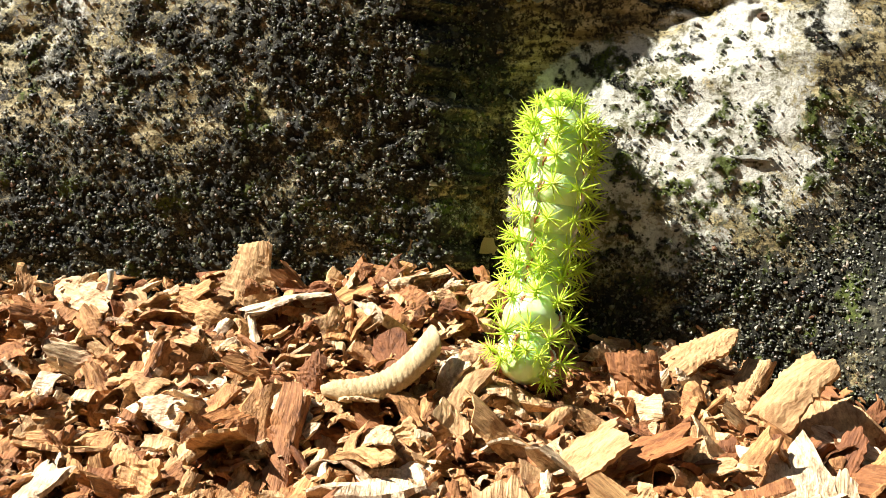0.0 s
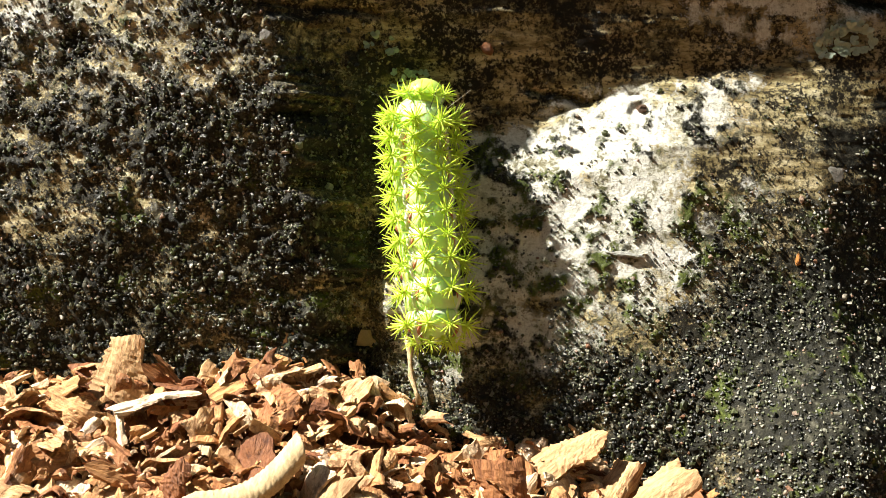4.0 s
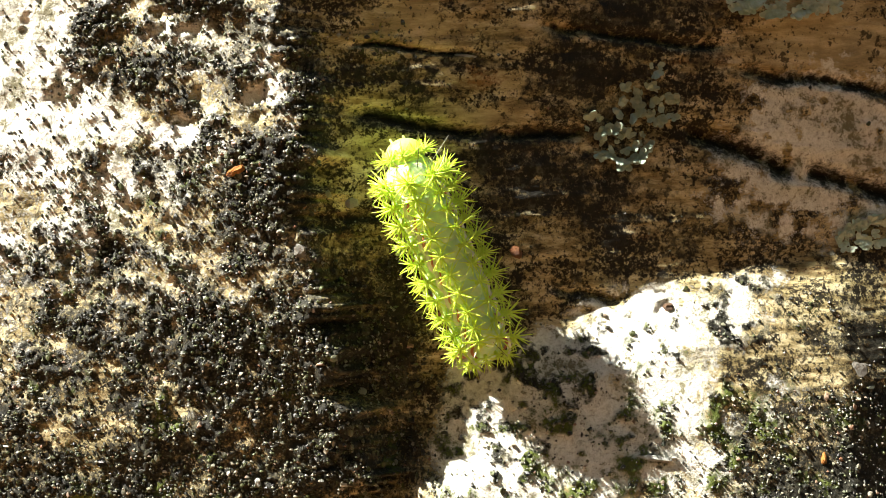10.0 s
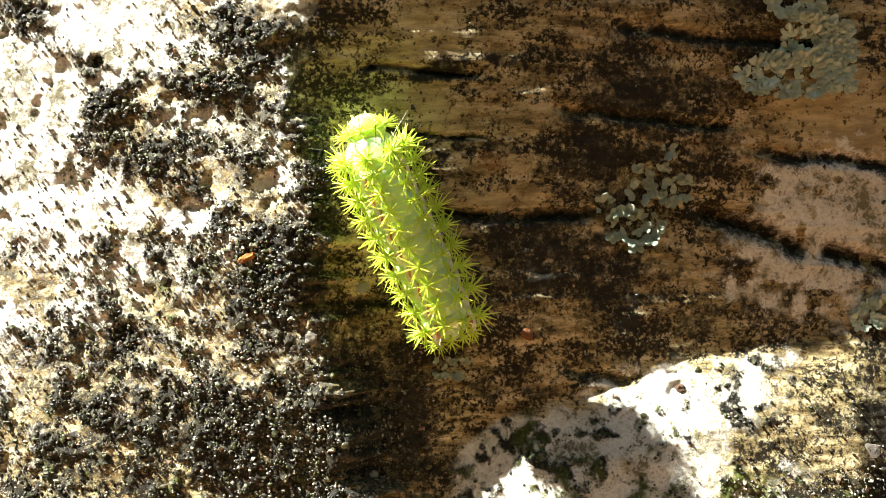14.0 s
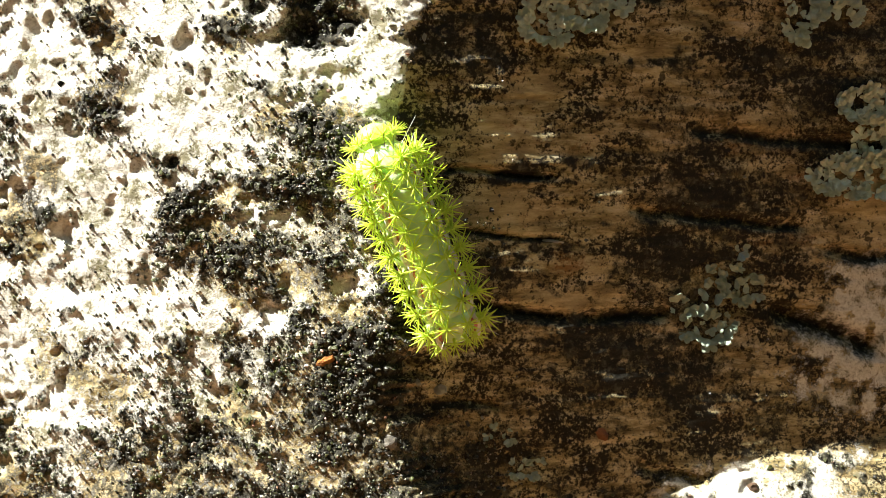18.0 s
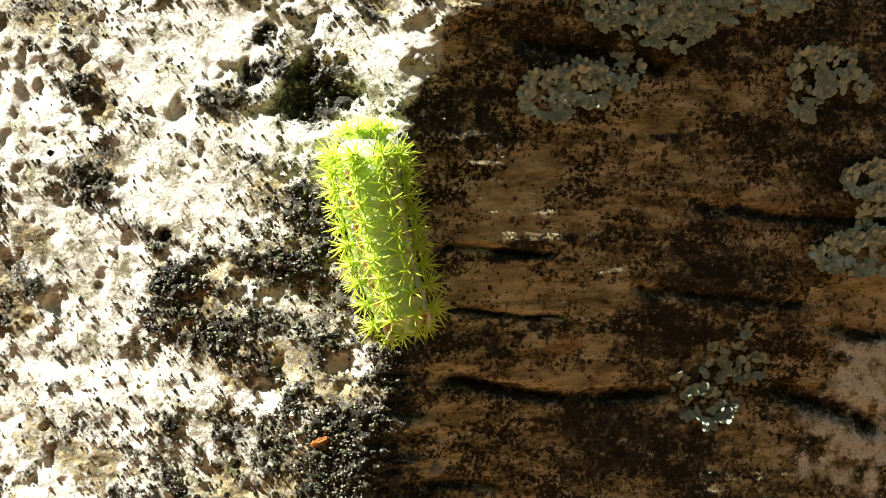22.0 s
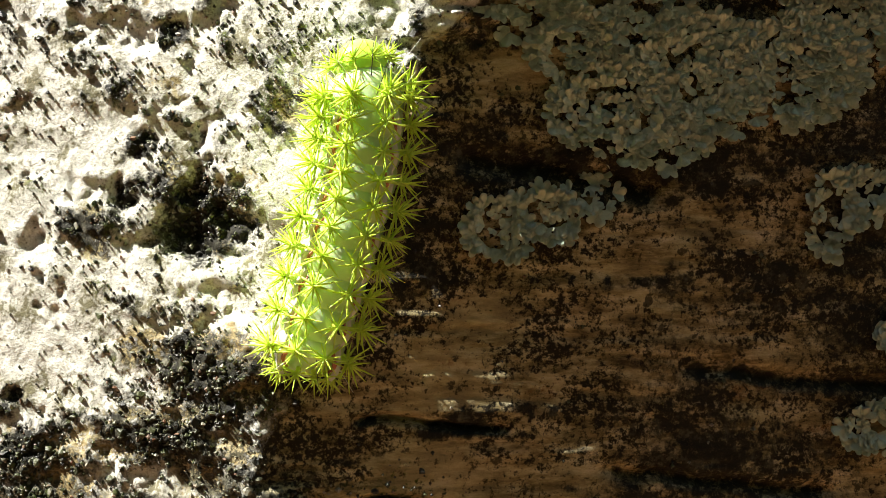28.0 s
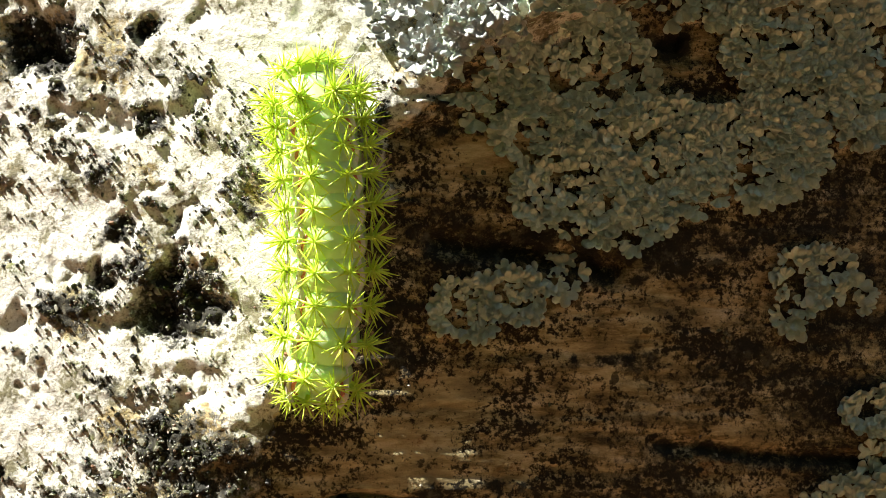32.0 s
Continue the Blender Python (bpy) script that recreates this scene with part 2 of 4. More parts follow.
HAIR = skin_material("pale_hair", (0.6, 0.62, 0.55), (0.8, 0.8, 0.75), 0.4, 0.0)


def plain_wood(name, low, high):
    m, n, l, b = material(name, 0.7, 0.3)
    t = noise_tex(n, l, coords(n, l, (1, 0.25, 1)), 900, 6, 0.75)
    l.new(ramp(n, l, t, [(0.3, low), (0.62, high)]), b.inputs["Base Color"])
    bump(n, l, b, t, 0.8, 0.0006)
    return m


ORANGE = plain_wood("orange_wood", (0.30, 0.10, 0.02), (0.62, 0.27, 0.06))
TAN = plain_wood("tan_wood", (0.38, 0.26, 0.12), (0.66, 0.50, 0.28))
PALE_GRAIN = plain_wood("pale_grain", (0.26, 0.26, 0.22), (0.56, 0.56, 0.50))
GREY_KNOB = plain_wood("grey_knob", (0.10, 0.09, 0.07), (0.34, 0.32, 0.27))
DARK_BARK = plain_wood("dark_bark", (0.05, 0.028, 0.016), (0.20, 0.12, 0.07))


CHIP_PALE = plain_wood("pale_torn_wood", (0.26, 0.12, 0.042), (0.60, 0.385, 0.19))
CHIP_RED = plain_wood("reddish_fibre_wood", (0.12, 0.035, 0.012), (0.38, 0.16, 0.055))
# near-black surface of the added wall that keeps skylight off the log
SKY_BLOCK = plain_wood("sky_block_surface", (0.010, 0.016, 0.006), (0.04, 0.06, 0.02))


# ---- mesh helpers ----
def mesh_object(name, verts, faces, mat, parent=None, smooth=True):
    me = bpy.data.meshes.new(name)
    me.from_pydata([tuple(map(float, v)) for v in verts], [], [tuple(map(int, f)) for f in faces])
    me.materials.append(mat)
    if smooth:
        me.polygons.foreach_set("use_smooth", [True] * len(me.polygons))
    ob = new(name, me)
    if parent:
        ob.parent = parent
    return ob


def mesh_only(name, V, F, mat, smooth=True):
    ob = mesh_object(name, V, F, mat, smooth=smooth)
    me = ob.data
    bpy.data.objects.remove(ob)
    return me


def child(name, me, parent, m, label=""):
    ob = new(name, me)
    ob.parent = parent
    ob.matrix_basis = m
    return tagged(ob, label) if label else ob


TABLE = np.random.RandomState(7).rand(256, 256)


def vn(x, z, size, seed=0):
    """Smooth value noise in -1..1 with cells of that size (one number or one for each axis)."""
    sx, sz = size if isinstance(size, tuple) else (size, size)
    a, c = x / sx + 17.3 * seed, z / sz + 9.7 * seed
    i, j = np.floor(a).astype(int), np.floor(c).astype(int)
    u, v = a - i, c - j
    u, v = u * u * (3 - 2 * u), v * v * (3 - 2 * v)
    g = lambda p, q: TABLE[p % 256, q % 256]
    top = g(i, j) * (1 - u) + g(i + 1, j) * u
    low = g(i, j + 1) * (1 - u) + g(i + 1, j + 1) * u
    return 2 * (top * (1 - v) + low * v) - 1


def fbm(x, z, size, seed=0, octaves=3):
    out, k = 0, 1.0
    for o in range(octaves):
        s = tuple(q / 2 ** o for q in size) if isinstance(size, tuple) else size / 2 ** o
        out = out + k * vn(x, z, s, seed + o)
        k *= 0.5
    return out / 1.75


def step(a, b, v):
    t = np.clip((v - a) / (b - a), 0, 1)
    return t * t * (3 - 2 * t)


# ---- the log ----
CREST_Z = [-0.06, 0.02, 0.046, 0.058, 0.081, 0.095, 0.101, 0.104, 0.107, 0.110, 0.115, 0.130, 0.140, 0.148, 0.155, 0.160, 0.180, 0.260]
CREST_X = [0.024, 0.022, 0.016, 0.013, 0.013, 0.010, 0.009, 0.007, 0.007, 0.008, 0.011, 0.018, 0.026, 0.027, 0.037, 0.046, 0.075, 0.120]
# upper edge of the knoll, where the face turns up towards the light
KNOLL_X = [0.012, 0.030, 0.048, 0.056, 0.076, 0.098, 0.116, 0.150]
KNOLL_Z = [0.014, 0.033, 0.042, 0.042, 0.049, 0.053, 0.060, 0.066]


def swell(x, z, soft=0.0012):
    """Large forms of the log's face: how far it stands out towards the viewer."""
    crest = np.interp(z, CREST_Z, CREST_X) + 0.0024 * np.sin(z * 610 + 2 * np.sin(z * 170)) * np.sin(z * 233 + 1) + 0.0006 * np.sin(z * 1500 + 4 * np.sin(z * 290)) + 0.0007 * np.sin(z * 2300 + 5 * np.sin(z * 410))
    right = -0.17 * (x - 0.03) + 0.07 * (z - 0.085) - 0.0016 * np.exp(-((x - 0.067) / 0.012) ** 2 - ((z - 0.077) / 0.010) ** 2)
    rise = 0.45 + 0.55 / (1 + np.exp(-(z - 0.030) / 0.010))
    left = right + (0.006 + 0.15 * (x - 0.013) - 0.02 * np.maximum(0, z - 0.1) - right) * rise
    w = 1 / (1 + np.exp(np.clip((x - crest) / soft, -40, 40)))
    below = np.interp(x, KNOLL_X, KNOLL_Z) - z
    up = np.maximum(below, 0)
    tent = np.minimum(up * 0.30, 0.0105 + up * 0.13) * np.clip((0.135 - x) / 0.03, 0, 1) + np.minimum(up * 0.25, 0.003) * np.clip((0.110 - x) / 0.03, 0, 1)
    knoll = tent * (0.45 * np.clip((x - 0.0245) / 0.006, 0, 1) + 0.55 * np.clip((x - 0.032) / 0.026, 0, 1))
    foot = 0.019 / (1 + np.exp(-(x - 0.089) / 0.004)) / (1 + np.exp((z + 0.004) / 0.005))
    hump = 0.0036 * np.exp(-((x - 0.036) / 0.011) ** 2 - ((z - 0.012) / 0.007) ** 2)
    back = np.maximum(0, np.abs(z - 0.085) - 0.085) ** 2 * 3.0
    return (1 - w) * right + w * left + knoll + foot + hump - back


def lie(x, z):
    """How far out the face or, lower down, the litter in front of it stands."""
    a, b = swell(x, z, 0.003), (0.0070 - 0.0109 - 0.906 * z) / 0.4226
    return np.maximum(a, b) + 0.25 * np.maximum(0, 0.004 - np.abs(a - b))


# cracks along the grain: x from, z from, x to, z to, half width, depth
CRACKS = [
    (0.018, 0.0995, 0.040, 0.0987, 0.0005, 0.0014), (0.018, 0.0890, 0.041, 0.0880, 0.0004, 0.0011),
    (0.018, 0.0775, 0.042, 0.0742, 0.0010, 0.0020), (0.042, 0.0742, 0.060, 0.0748, 0.0010, 0.0018),
    (0.076, 0.0762, 0.098, 0.0680, 0.0016, 0.0026), (0.098, 0.0680, 0.120, 0.0635, 0.0014, 0.0024),
    (0.0525, 0.0478, 0.0660, 0.0450, 0.0010, 0.0012),
    (0.030, 0.1345, 0.060, 0.1300, 0.0016, 0.0020),
    (0.015, 0.0600, 0.030, 0.0590, 0.0008, 0.0012), (0.050, 0.0930, 0.085, 0.0900, 0.0009, 0.0014),
    (0.085, 0.0860, 0.120, 0.0820, 0.0010, 0.0014), (0.060, 0.1070, 0.100, 0.1040, 0.0010, 0.0012),
]
# pits: x, z, radius, depth
PITS = [
    (-0.0010, 0.1248, 0.0056, 0.0030), (-0.0240, 0.1615, 0.0050, 0.0042), (-0.0065, 0.1625, 0.0025, 0.0020),
    (-0.0270, 0.1020, 0.0013, 0.0022), (-0.0090, 0.1357, 0.0022, 0.0012), (-0.0220, 0.0540, 0.0032, 0.0014),
    (-0.0050, 0.1500, 0.0020, 0.0010), (0.0640, 0.1605, 0.0036, 0.0022), (-0.0330, 0.1440, 0.0030, 0.0018),
]


# patches of the cover: x, z, half width, half height in millimetres, strength
PALE_SPOTS = [
    (-41, 93, 8, 13, 0.9), (-42, 104, 7, 6, 0.8), (-23, 107, 8, 7, 0.9), (-22, 65, 5, 6, 0.6), (-42, 77, 5, 7, 0.8),
    (-30, 72, 4, 5, 0.6), (-11, 75, 3, 3, 0.5), (5, 81, 4, 2.2, 0.9), (-37, 97, 6, 7, 0.6), (-21, 114, 9, 7, 1.0),
    (-6, 120, 6, 6, 0.9), (8, 122, 6, 6, 1.0), (6, 115, 5, 3, 0.9), (-52, 124, 9, 8, 0.9), (-22, 77, 4.5, 4, 0.6),
    (-49, 108, 6, 5, 0.6), (-29, 133, 8, 8, 0.7), (14, 132, 5, 5, 0.8), (-35, 73, 4, 5, 0.6), (-15, 135, 6, 5, 0.6),
]
FOOT_SPOTS = [(20, 10, 9, 4, 0.8), (10, 6, 6, 3, 0.5), (46, 9, 9, 5, 1.0), (35, 12, 7, 5, 1.0), (57, 18, 6, 6, 0.7), (-54, 40, 5, 4, 0.6), (-53, 0, 5, 3, 0.5), (70, 18, 8, 3, 0.5), (-25, 85, 4, 4, 0.5)]
# mostly black crust; near (3, 105) and (1, 125) fissure and pit shade painted in
DARK_SPOTS = [
    (6, 69, 6, 5, 1.0), (-16, 85, 6, 4, 0.8), (3, 62, 6, 5, 0.9), (-26, 87, 4, 3, 0.5), (-4, 40, 8, 6, 0.6),
    (11, 90, 3, 6, 0.8), (14, 76, 3, 7, 0.9), (-40, 111, 5, 5, 0.8), (-56, 91, 4, 6, 0.6), (-3, 109, 8, 2.5, 1.0),
    (-25, 94, 6, 4, 0.7), (-17, 124, 4, 4, 0.7), (-12, 82, 6, 3, 0.7), (-28, 69, 5, 3, 0.6), (1, 125, 6, 5, 1.0),
    (-5, 130, 3, 3, 0.9), (-42, 126, 5, 4, 0.7), (3, 105, 8, 4.5, 1.0), (-8, 98, 7, 4, 0.8), (-29, 101, 4, 3, 0.7),
]
# cleaner, paler stretches of bare wood
BARE_SPOTS = [
    (30, 103, 8, 2.6, 0.8), (30, 93, 9, 4.2, 1.0), (41, 78, 9, 2.4, 1.0), (55, 104, 7, 2, 0.3), (8, 46, 4, 2.5, 0.7),
    (22, 53, 3, 3, 0.6), (82, 89, 6, 3, 0.5), (35, 114, 7, 3.5, 0.8), (58, 118, 8, 4, 0.4), (76, 106, 8, 5, 0.45),
    (50, 91, 4, 2.5, 0.4), (30, 107, 8, 4, 0.65), (102, 92, 14, 9, 1.0), (41, 147, 6, 5, 0.7), (22, 105, 4, 3, 0.6),
    (16, 101, 4, 2, 0.6), (46, 84, 6, 1.5, 0.5), (66, 124, 6, 3, 0.4), (20, 72, 3, 5, 0.4),
]


def spots(x, z, rows):
    """How strongly a place is covered by a list of patches, with uneven edges, 0 to 1."""
    a, c = 1000 * x + 2.2 * fbm(x, z, 0.006, 81), 1000 * z + 1.8 * fbm(x, z, 0.005, 83)
    out = np.zeros_like(a)
    for q in rows:
        out = np.maximum(out, q[4] * np.exp(-(((a - q[0]) / q[2]) ** 2 + ((c - q[1]) / q[3]) ** 2) ** 1.5))
    return out


def crack_line(x, q):
    """Height of a crack above the foot at x, and how far along it the crack is open."""
    x0, z0, x1, z1 = q[:4]
    t = (x - x0) / (x1 - x0)
    line = z0 + (z1 - z0) * np.clip(t, -0.15, 1.15) + 0.0008 * vn(x, x * 0, 0.006, 51) + 0.0004 * vn(x, x * 0, 0.002, 52)
    return line, step(0, 0.12, t) * (1 - step(0.88, 1.0, t))


def zones(x, z):
    """How far the cover of the log is pale crust, moss and black (algae, crust, some painted shade) at a place, 0 to 1
    each.
    """
    crest = np.interp(z, CREST_Z, CREST_X) + 0.004 * vn(x, z, 0.006, 41) + 0.0045 * vn(x, z, 0.015, 42) + 0.002 * vn(x, z, 0.0025, 43)
    left = 1 - step(-0.003, 0.003, x - crest)
    n1, n2, n3 = fbm(x, z, 0.010, 3), fbm(0.93 * x - 0.37 * z, 0.93 * z + 0.37 * x, (0.0056, 0.0036), 5), fbm(x, z, 0.0021, 8)
    lit, black = spots(x, z, PALE_SPOTS), spots(x, z, DARK_SPOTS)
    # brow: band beside the crest, dark crust plus its shade painted into the cover
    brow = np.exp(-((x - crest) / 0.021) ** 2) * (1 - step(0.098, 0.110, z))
    up = step(0.040, 0.100, z + 0.5 * np.maximum(0, 0.0 - x))
    low = 1 - step(0.018, 0.046, z)
    pale = left * np.clip(0.24 + 0.46 * up + 0.45 * n1 + 0.30 * n2 + 0.25 * n3 + 0.75 * lit - 0.55 * black - 0.15 * brow, 0, 1)
    pale = np.maximum(pale, left * (0.42 - 0.20 * low))
    below = np.interp(x, KNOLL_X, KNOLL_Z) - z + 0.002 * n2
    knoll = step(-0.004, 0.003, below) * (1 - step(0.034, 0.052, below)) * step(0.026, 0.038, x) * (1 - step(0.088, 0.110, x))
    pale = np.maximum(pale, knoll * np.clip(0.80 + 0.45 * n1 + 0.4 * n2 - 0.35 * step(0.072, 0.092, x), 0, 1))
    above = np.exp(-((x - 0.099) / 0.024) ** 2 - ((z - 0.069) / 0.017) ** 2) + 0.9 * np.exp(-((x - 0.064) / 0.013) ** 2 - ((z - 0.043) / 0.007) ** 2) + 0.6 * np.exp(-((x - 0.105) / 0.012) ** 2 - ((z - 0.082) / 0.008) ** 2)
    pale = np.maximum(pale, 0.84 * np.clip(above + (0.5 * n2 + 0.7 * n3 - 0.12) * above, 0, 1))
    foot = spots(x, z, FOOT_SPOTS)
    pale = np.maximum(pale, foot * np.clip(0.75 + 0.5 * n2 + 0.4 * n3, 0, 1))
    powder = np.exp(-((x - 0.012) / 0.016) ** 2 - ((z - 0.162) / 0.008) ** 2)
    pale = np.maximum(pale, np.clip(1.4 * powder, 0, 1))
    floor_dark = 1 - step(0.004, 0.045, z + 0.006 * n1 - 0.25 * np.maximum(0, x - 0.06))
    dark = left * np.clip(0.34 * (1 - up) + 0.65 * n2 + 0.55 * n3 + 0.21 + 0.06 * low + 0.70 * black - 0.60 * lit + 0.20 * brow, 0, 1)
    # ragged black crust right at the crest, deepened by painted shade
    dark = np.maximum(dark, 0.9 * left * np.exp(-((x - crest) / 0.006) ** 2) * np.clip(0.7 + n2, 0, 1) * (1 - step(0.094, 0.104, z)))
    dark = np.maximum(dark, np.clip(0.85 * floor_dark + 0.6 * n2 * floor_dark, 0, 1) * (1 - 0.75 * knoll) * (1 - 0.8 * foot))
    dark = np.maximum(dark, knoll * np.clip(1.1 * (n2 - 0.15) + 1.6 * (n3 - 0.05) + 0.30 * step(0.072, 0.09, x) + 0.35 * (1 - step(0.045, 0.065, x)) + 0.30 * (1 - step(0.004, 0.022, z)) - 0.4 * foot, 0, 0.85))
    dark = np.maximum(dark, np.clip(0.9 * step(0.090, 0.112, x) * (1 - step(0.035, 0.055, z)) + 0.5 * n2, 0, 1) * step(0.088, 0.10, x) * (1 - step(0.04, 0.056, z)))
    # dark crust low on the right, blackened further to paint in its shade
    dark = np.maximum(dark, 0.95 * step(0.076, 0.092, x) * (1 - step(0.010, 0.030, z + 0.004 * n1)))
    # black crust of the hollow, with the shade lying in it painted on top
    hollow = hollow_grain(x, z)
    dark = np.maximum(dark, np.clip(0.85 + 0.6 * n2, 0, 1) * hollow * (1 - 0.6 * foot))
    bare = spots(x, z, BARE_SPOTS) * (1 - left)
    # soft-edged darker stretches of the wood right of the crest
    dark_wood = 0.85 * np.exp(-((x - 0.074) / 0.018) ** 2 - ((z - 0.091) / 0.010) ** 2)
    dark_wood = np.maximum(dark_wood, 0.85 * np.exp(-((x - 0.092) / 0.020) ** 2 - ((z - 0.130) / 0.022) ** 2))
    dark_wood = np.maximum(dark_wood, 0.95 * np.exp(-((x - 0.055) / 0.020) ** 2 - ((z - 0.066) / 0.011) ** 2))
    dark_wood = np.maximum(dark_wood, np.exp(-((x - 0.064) / 0.015) ** 2 - ((z - 0.090) / 0.019) ** 2))
    dark_wood = np.maximum(dark_wood, 0.70 * np.exp(-((x - 0.086) / 0.018) ** 2 - ((z - 0.114) / 0.012) ** 2))
    dark_wood = np.maximum(dark_wood, 0.80 * np.exp(-((x - 0.045) / 0.022) ** 2 - ((z - 0.134) / 0.006) ** 2))
    dark = np.maximum(dark, dark_wood * np.clip(0.88 + n2 + 0.5 * n3, 0, 1) * (1 - 0.8 * bare) * (1 - left))
    dark = dark * (1 - 0.9 * powder)
    valley = (1 - left) * (1 - knoll)
    streaks = fbm(x, z, (0.020, 0.0050), 13)
    dark = np.maximum(dark, valley * np.clip(-0.03 + 1.5 * streaks + 0.8 * n3 - 0.7 * bare, 0, 0.9) * (1 - np.clip(above, 0, 1)))
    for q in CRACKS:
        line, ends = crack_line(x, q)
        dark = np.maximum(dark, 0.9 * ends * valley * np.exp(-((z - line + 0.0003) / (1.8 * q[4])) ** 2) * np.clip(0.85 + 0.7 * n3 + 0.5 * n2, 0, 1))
    moss = np.clip(1.2 * fbm(x, z, 0.0055, 15) + 0.9 * n3 - 0.16, 0, 1) * (0.5 + 0.5 * (1 - step(0.02, 0.06, z)))
    moss = np.maximum(moss, knoll * np.clip(0.20 + 1.3 * fbm(x, z, 0.0045, 17) + 0.6 * n3, 0, 0.9) * (1 - step(0.026, 0.040, z)))
    moss = np.maximum(moss, foot * np.clip(0.25 + 1.2 * n3 + 0.7 * n1, 0, 0.8) * step(0.0, 0.03, x))
    moss = moss * (0.15 + 0.85 * np.maximum(left, np.maximum(knoll, floor_dark)))
    moss = np.maximum(moss, 0.36 * np.exp(-((x - 0.024) / 0.007) ** 2 - ((z - 0.090) / 0.006) ** 2))
    # the insides of the pits are blackened: their shade is painted into the cover
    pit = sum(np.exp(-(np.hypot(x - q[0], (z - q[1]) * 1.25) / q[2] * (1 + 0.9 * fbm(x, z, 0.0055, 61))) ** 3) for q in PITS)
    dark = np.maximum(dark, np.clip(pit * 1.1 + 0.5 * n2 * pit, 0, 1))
    moss = moss * (1 - 0.8 * powder) * (1 - np.clip(pit, 0, 0.9))
    return pale, moss, dark, left, knoll, powder, bare


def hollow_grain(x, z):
    """The crusted hollow between the left bulge and the knoll, dark by crust and by painted shade."""
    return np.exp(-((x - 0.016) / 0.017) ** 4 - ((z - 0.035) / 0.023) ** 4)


def relief(x, z):
    """The face of the log with its crust, grain, cracks and pits."""
    pale, moss, dark, left, knoll, powder, bare = zones(x, z)
    rough = np.clip(np.maximum(left, np.maximum(knoll * (0.45 + 0.4 * (1 - step(0.024, 0.036, z))), np.maximum(hollow_grain(x, z), 1 - step(-0.005, 0.03, z)))), 0, 1) * (1 - 0.6 * powder)
    h = swell(x, z)
    crust = np.maximum(dark, moss)
    lump = np.abs(fbm(x, z, 0.0038, 24)) + 0.8 * np.abs(fbm(x, z, 0.0017, 26, 2))
    brow = np.exp(-((x - np.interp(z, CREST_Z, CREST_X)) / 0.008) ** 2)
    h = h + rough * (0.0006 * fbm(x, z, 0.011, 21) + (0.0006 + 0.0007 * brow) * crust * (0.35 + lump) + 0.00022 * fbm(x, z, 0.0048, 29))
    h = h + rough * (0.00002 + 0.00034 * crust ** 2) * vn(x, z, 0.0010, 27) + rough * (0.00001 + 0.00016 * crust ** 2) * vn(x, z, 0.00062, 28)
    ridge = 1 - np.abs(fbm(x, z + 0.35 * np.maximum(0, x + 0.03), (0.016, 0.0038), 31))
    h = h + (left * 0.0004 + (1 - left) * 0.00012) * (ridge - 0.6)
    # shallow hollows eaten into the pale crust
    h = h - left * (1 - crust) * (0.0009 * step(0.10, 0.60, fbm(x, z, 0.0070, 35)) + 0.0004 * step(0.22, 0.62, fbm(x, z, 0.0030, 36)) * step(-0.1, 0.3, vn(x, z, 0.012, 33)))
    h = h + (1 - rough) * (0.00022 * fbm(x, z, (0.03, 0.0018), 34) + 0.0002 * fbm(x, z, 0.006, 37) + 0.00012 * vn(x, z, (0.004, 0.0007), 38))
    for q in CRACKS:
        line, ends = crack_line(x, q)
        h = h - q[5] * ends * np.exp(-((z - line) / q[4]) ** 2) + 0.06 * q[5] * ends * np.exp(-((z - line + 2.2 * q[4]) / q[4]) ** 2)
    for x0, z0, r, depth in PITS:
        d = np.hypot(x - x0, (z - z0) * 1.25) / r * (1 + 0.9 * fbm(x, z, 0.0055, 61))
        h = h - depth * np.exp(-d ** 3) * (0.8 + 0.4 * vn(x, z, 0.0016, 62))
    # the knot hole on the pale knoll
    d = np.hypot(x - 0.0740, z - 0.0440) / 0.0021
    return h - 0.0009 * np.exp(-(d * (1 + 0.5 * vn(x, z, 0.0012, 63))) ** 3)


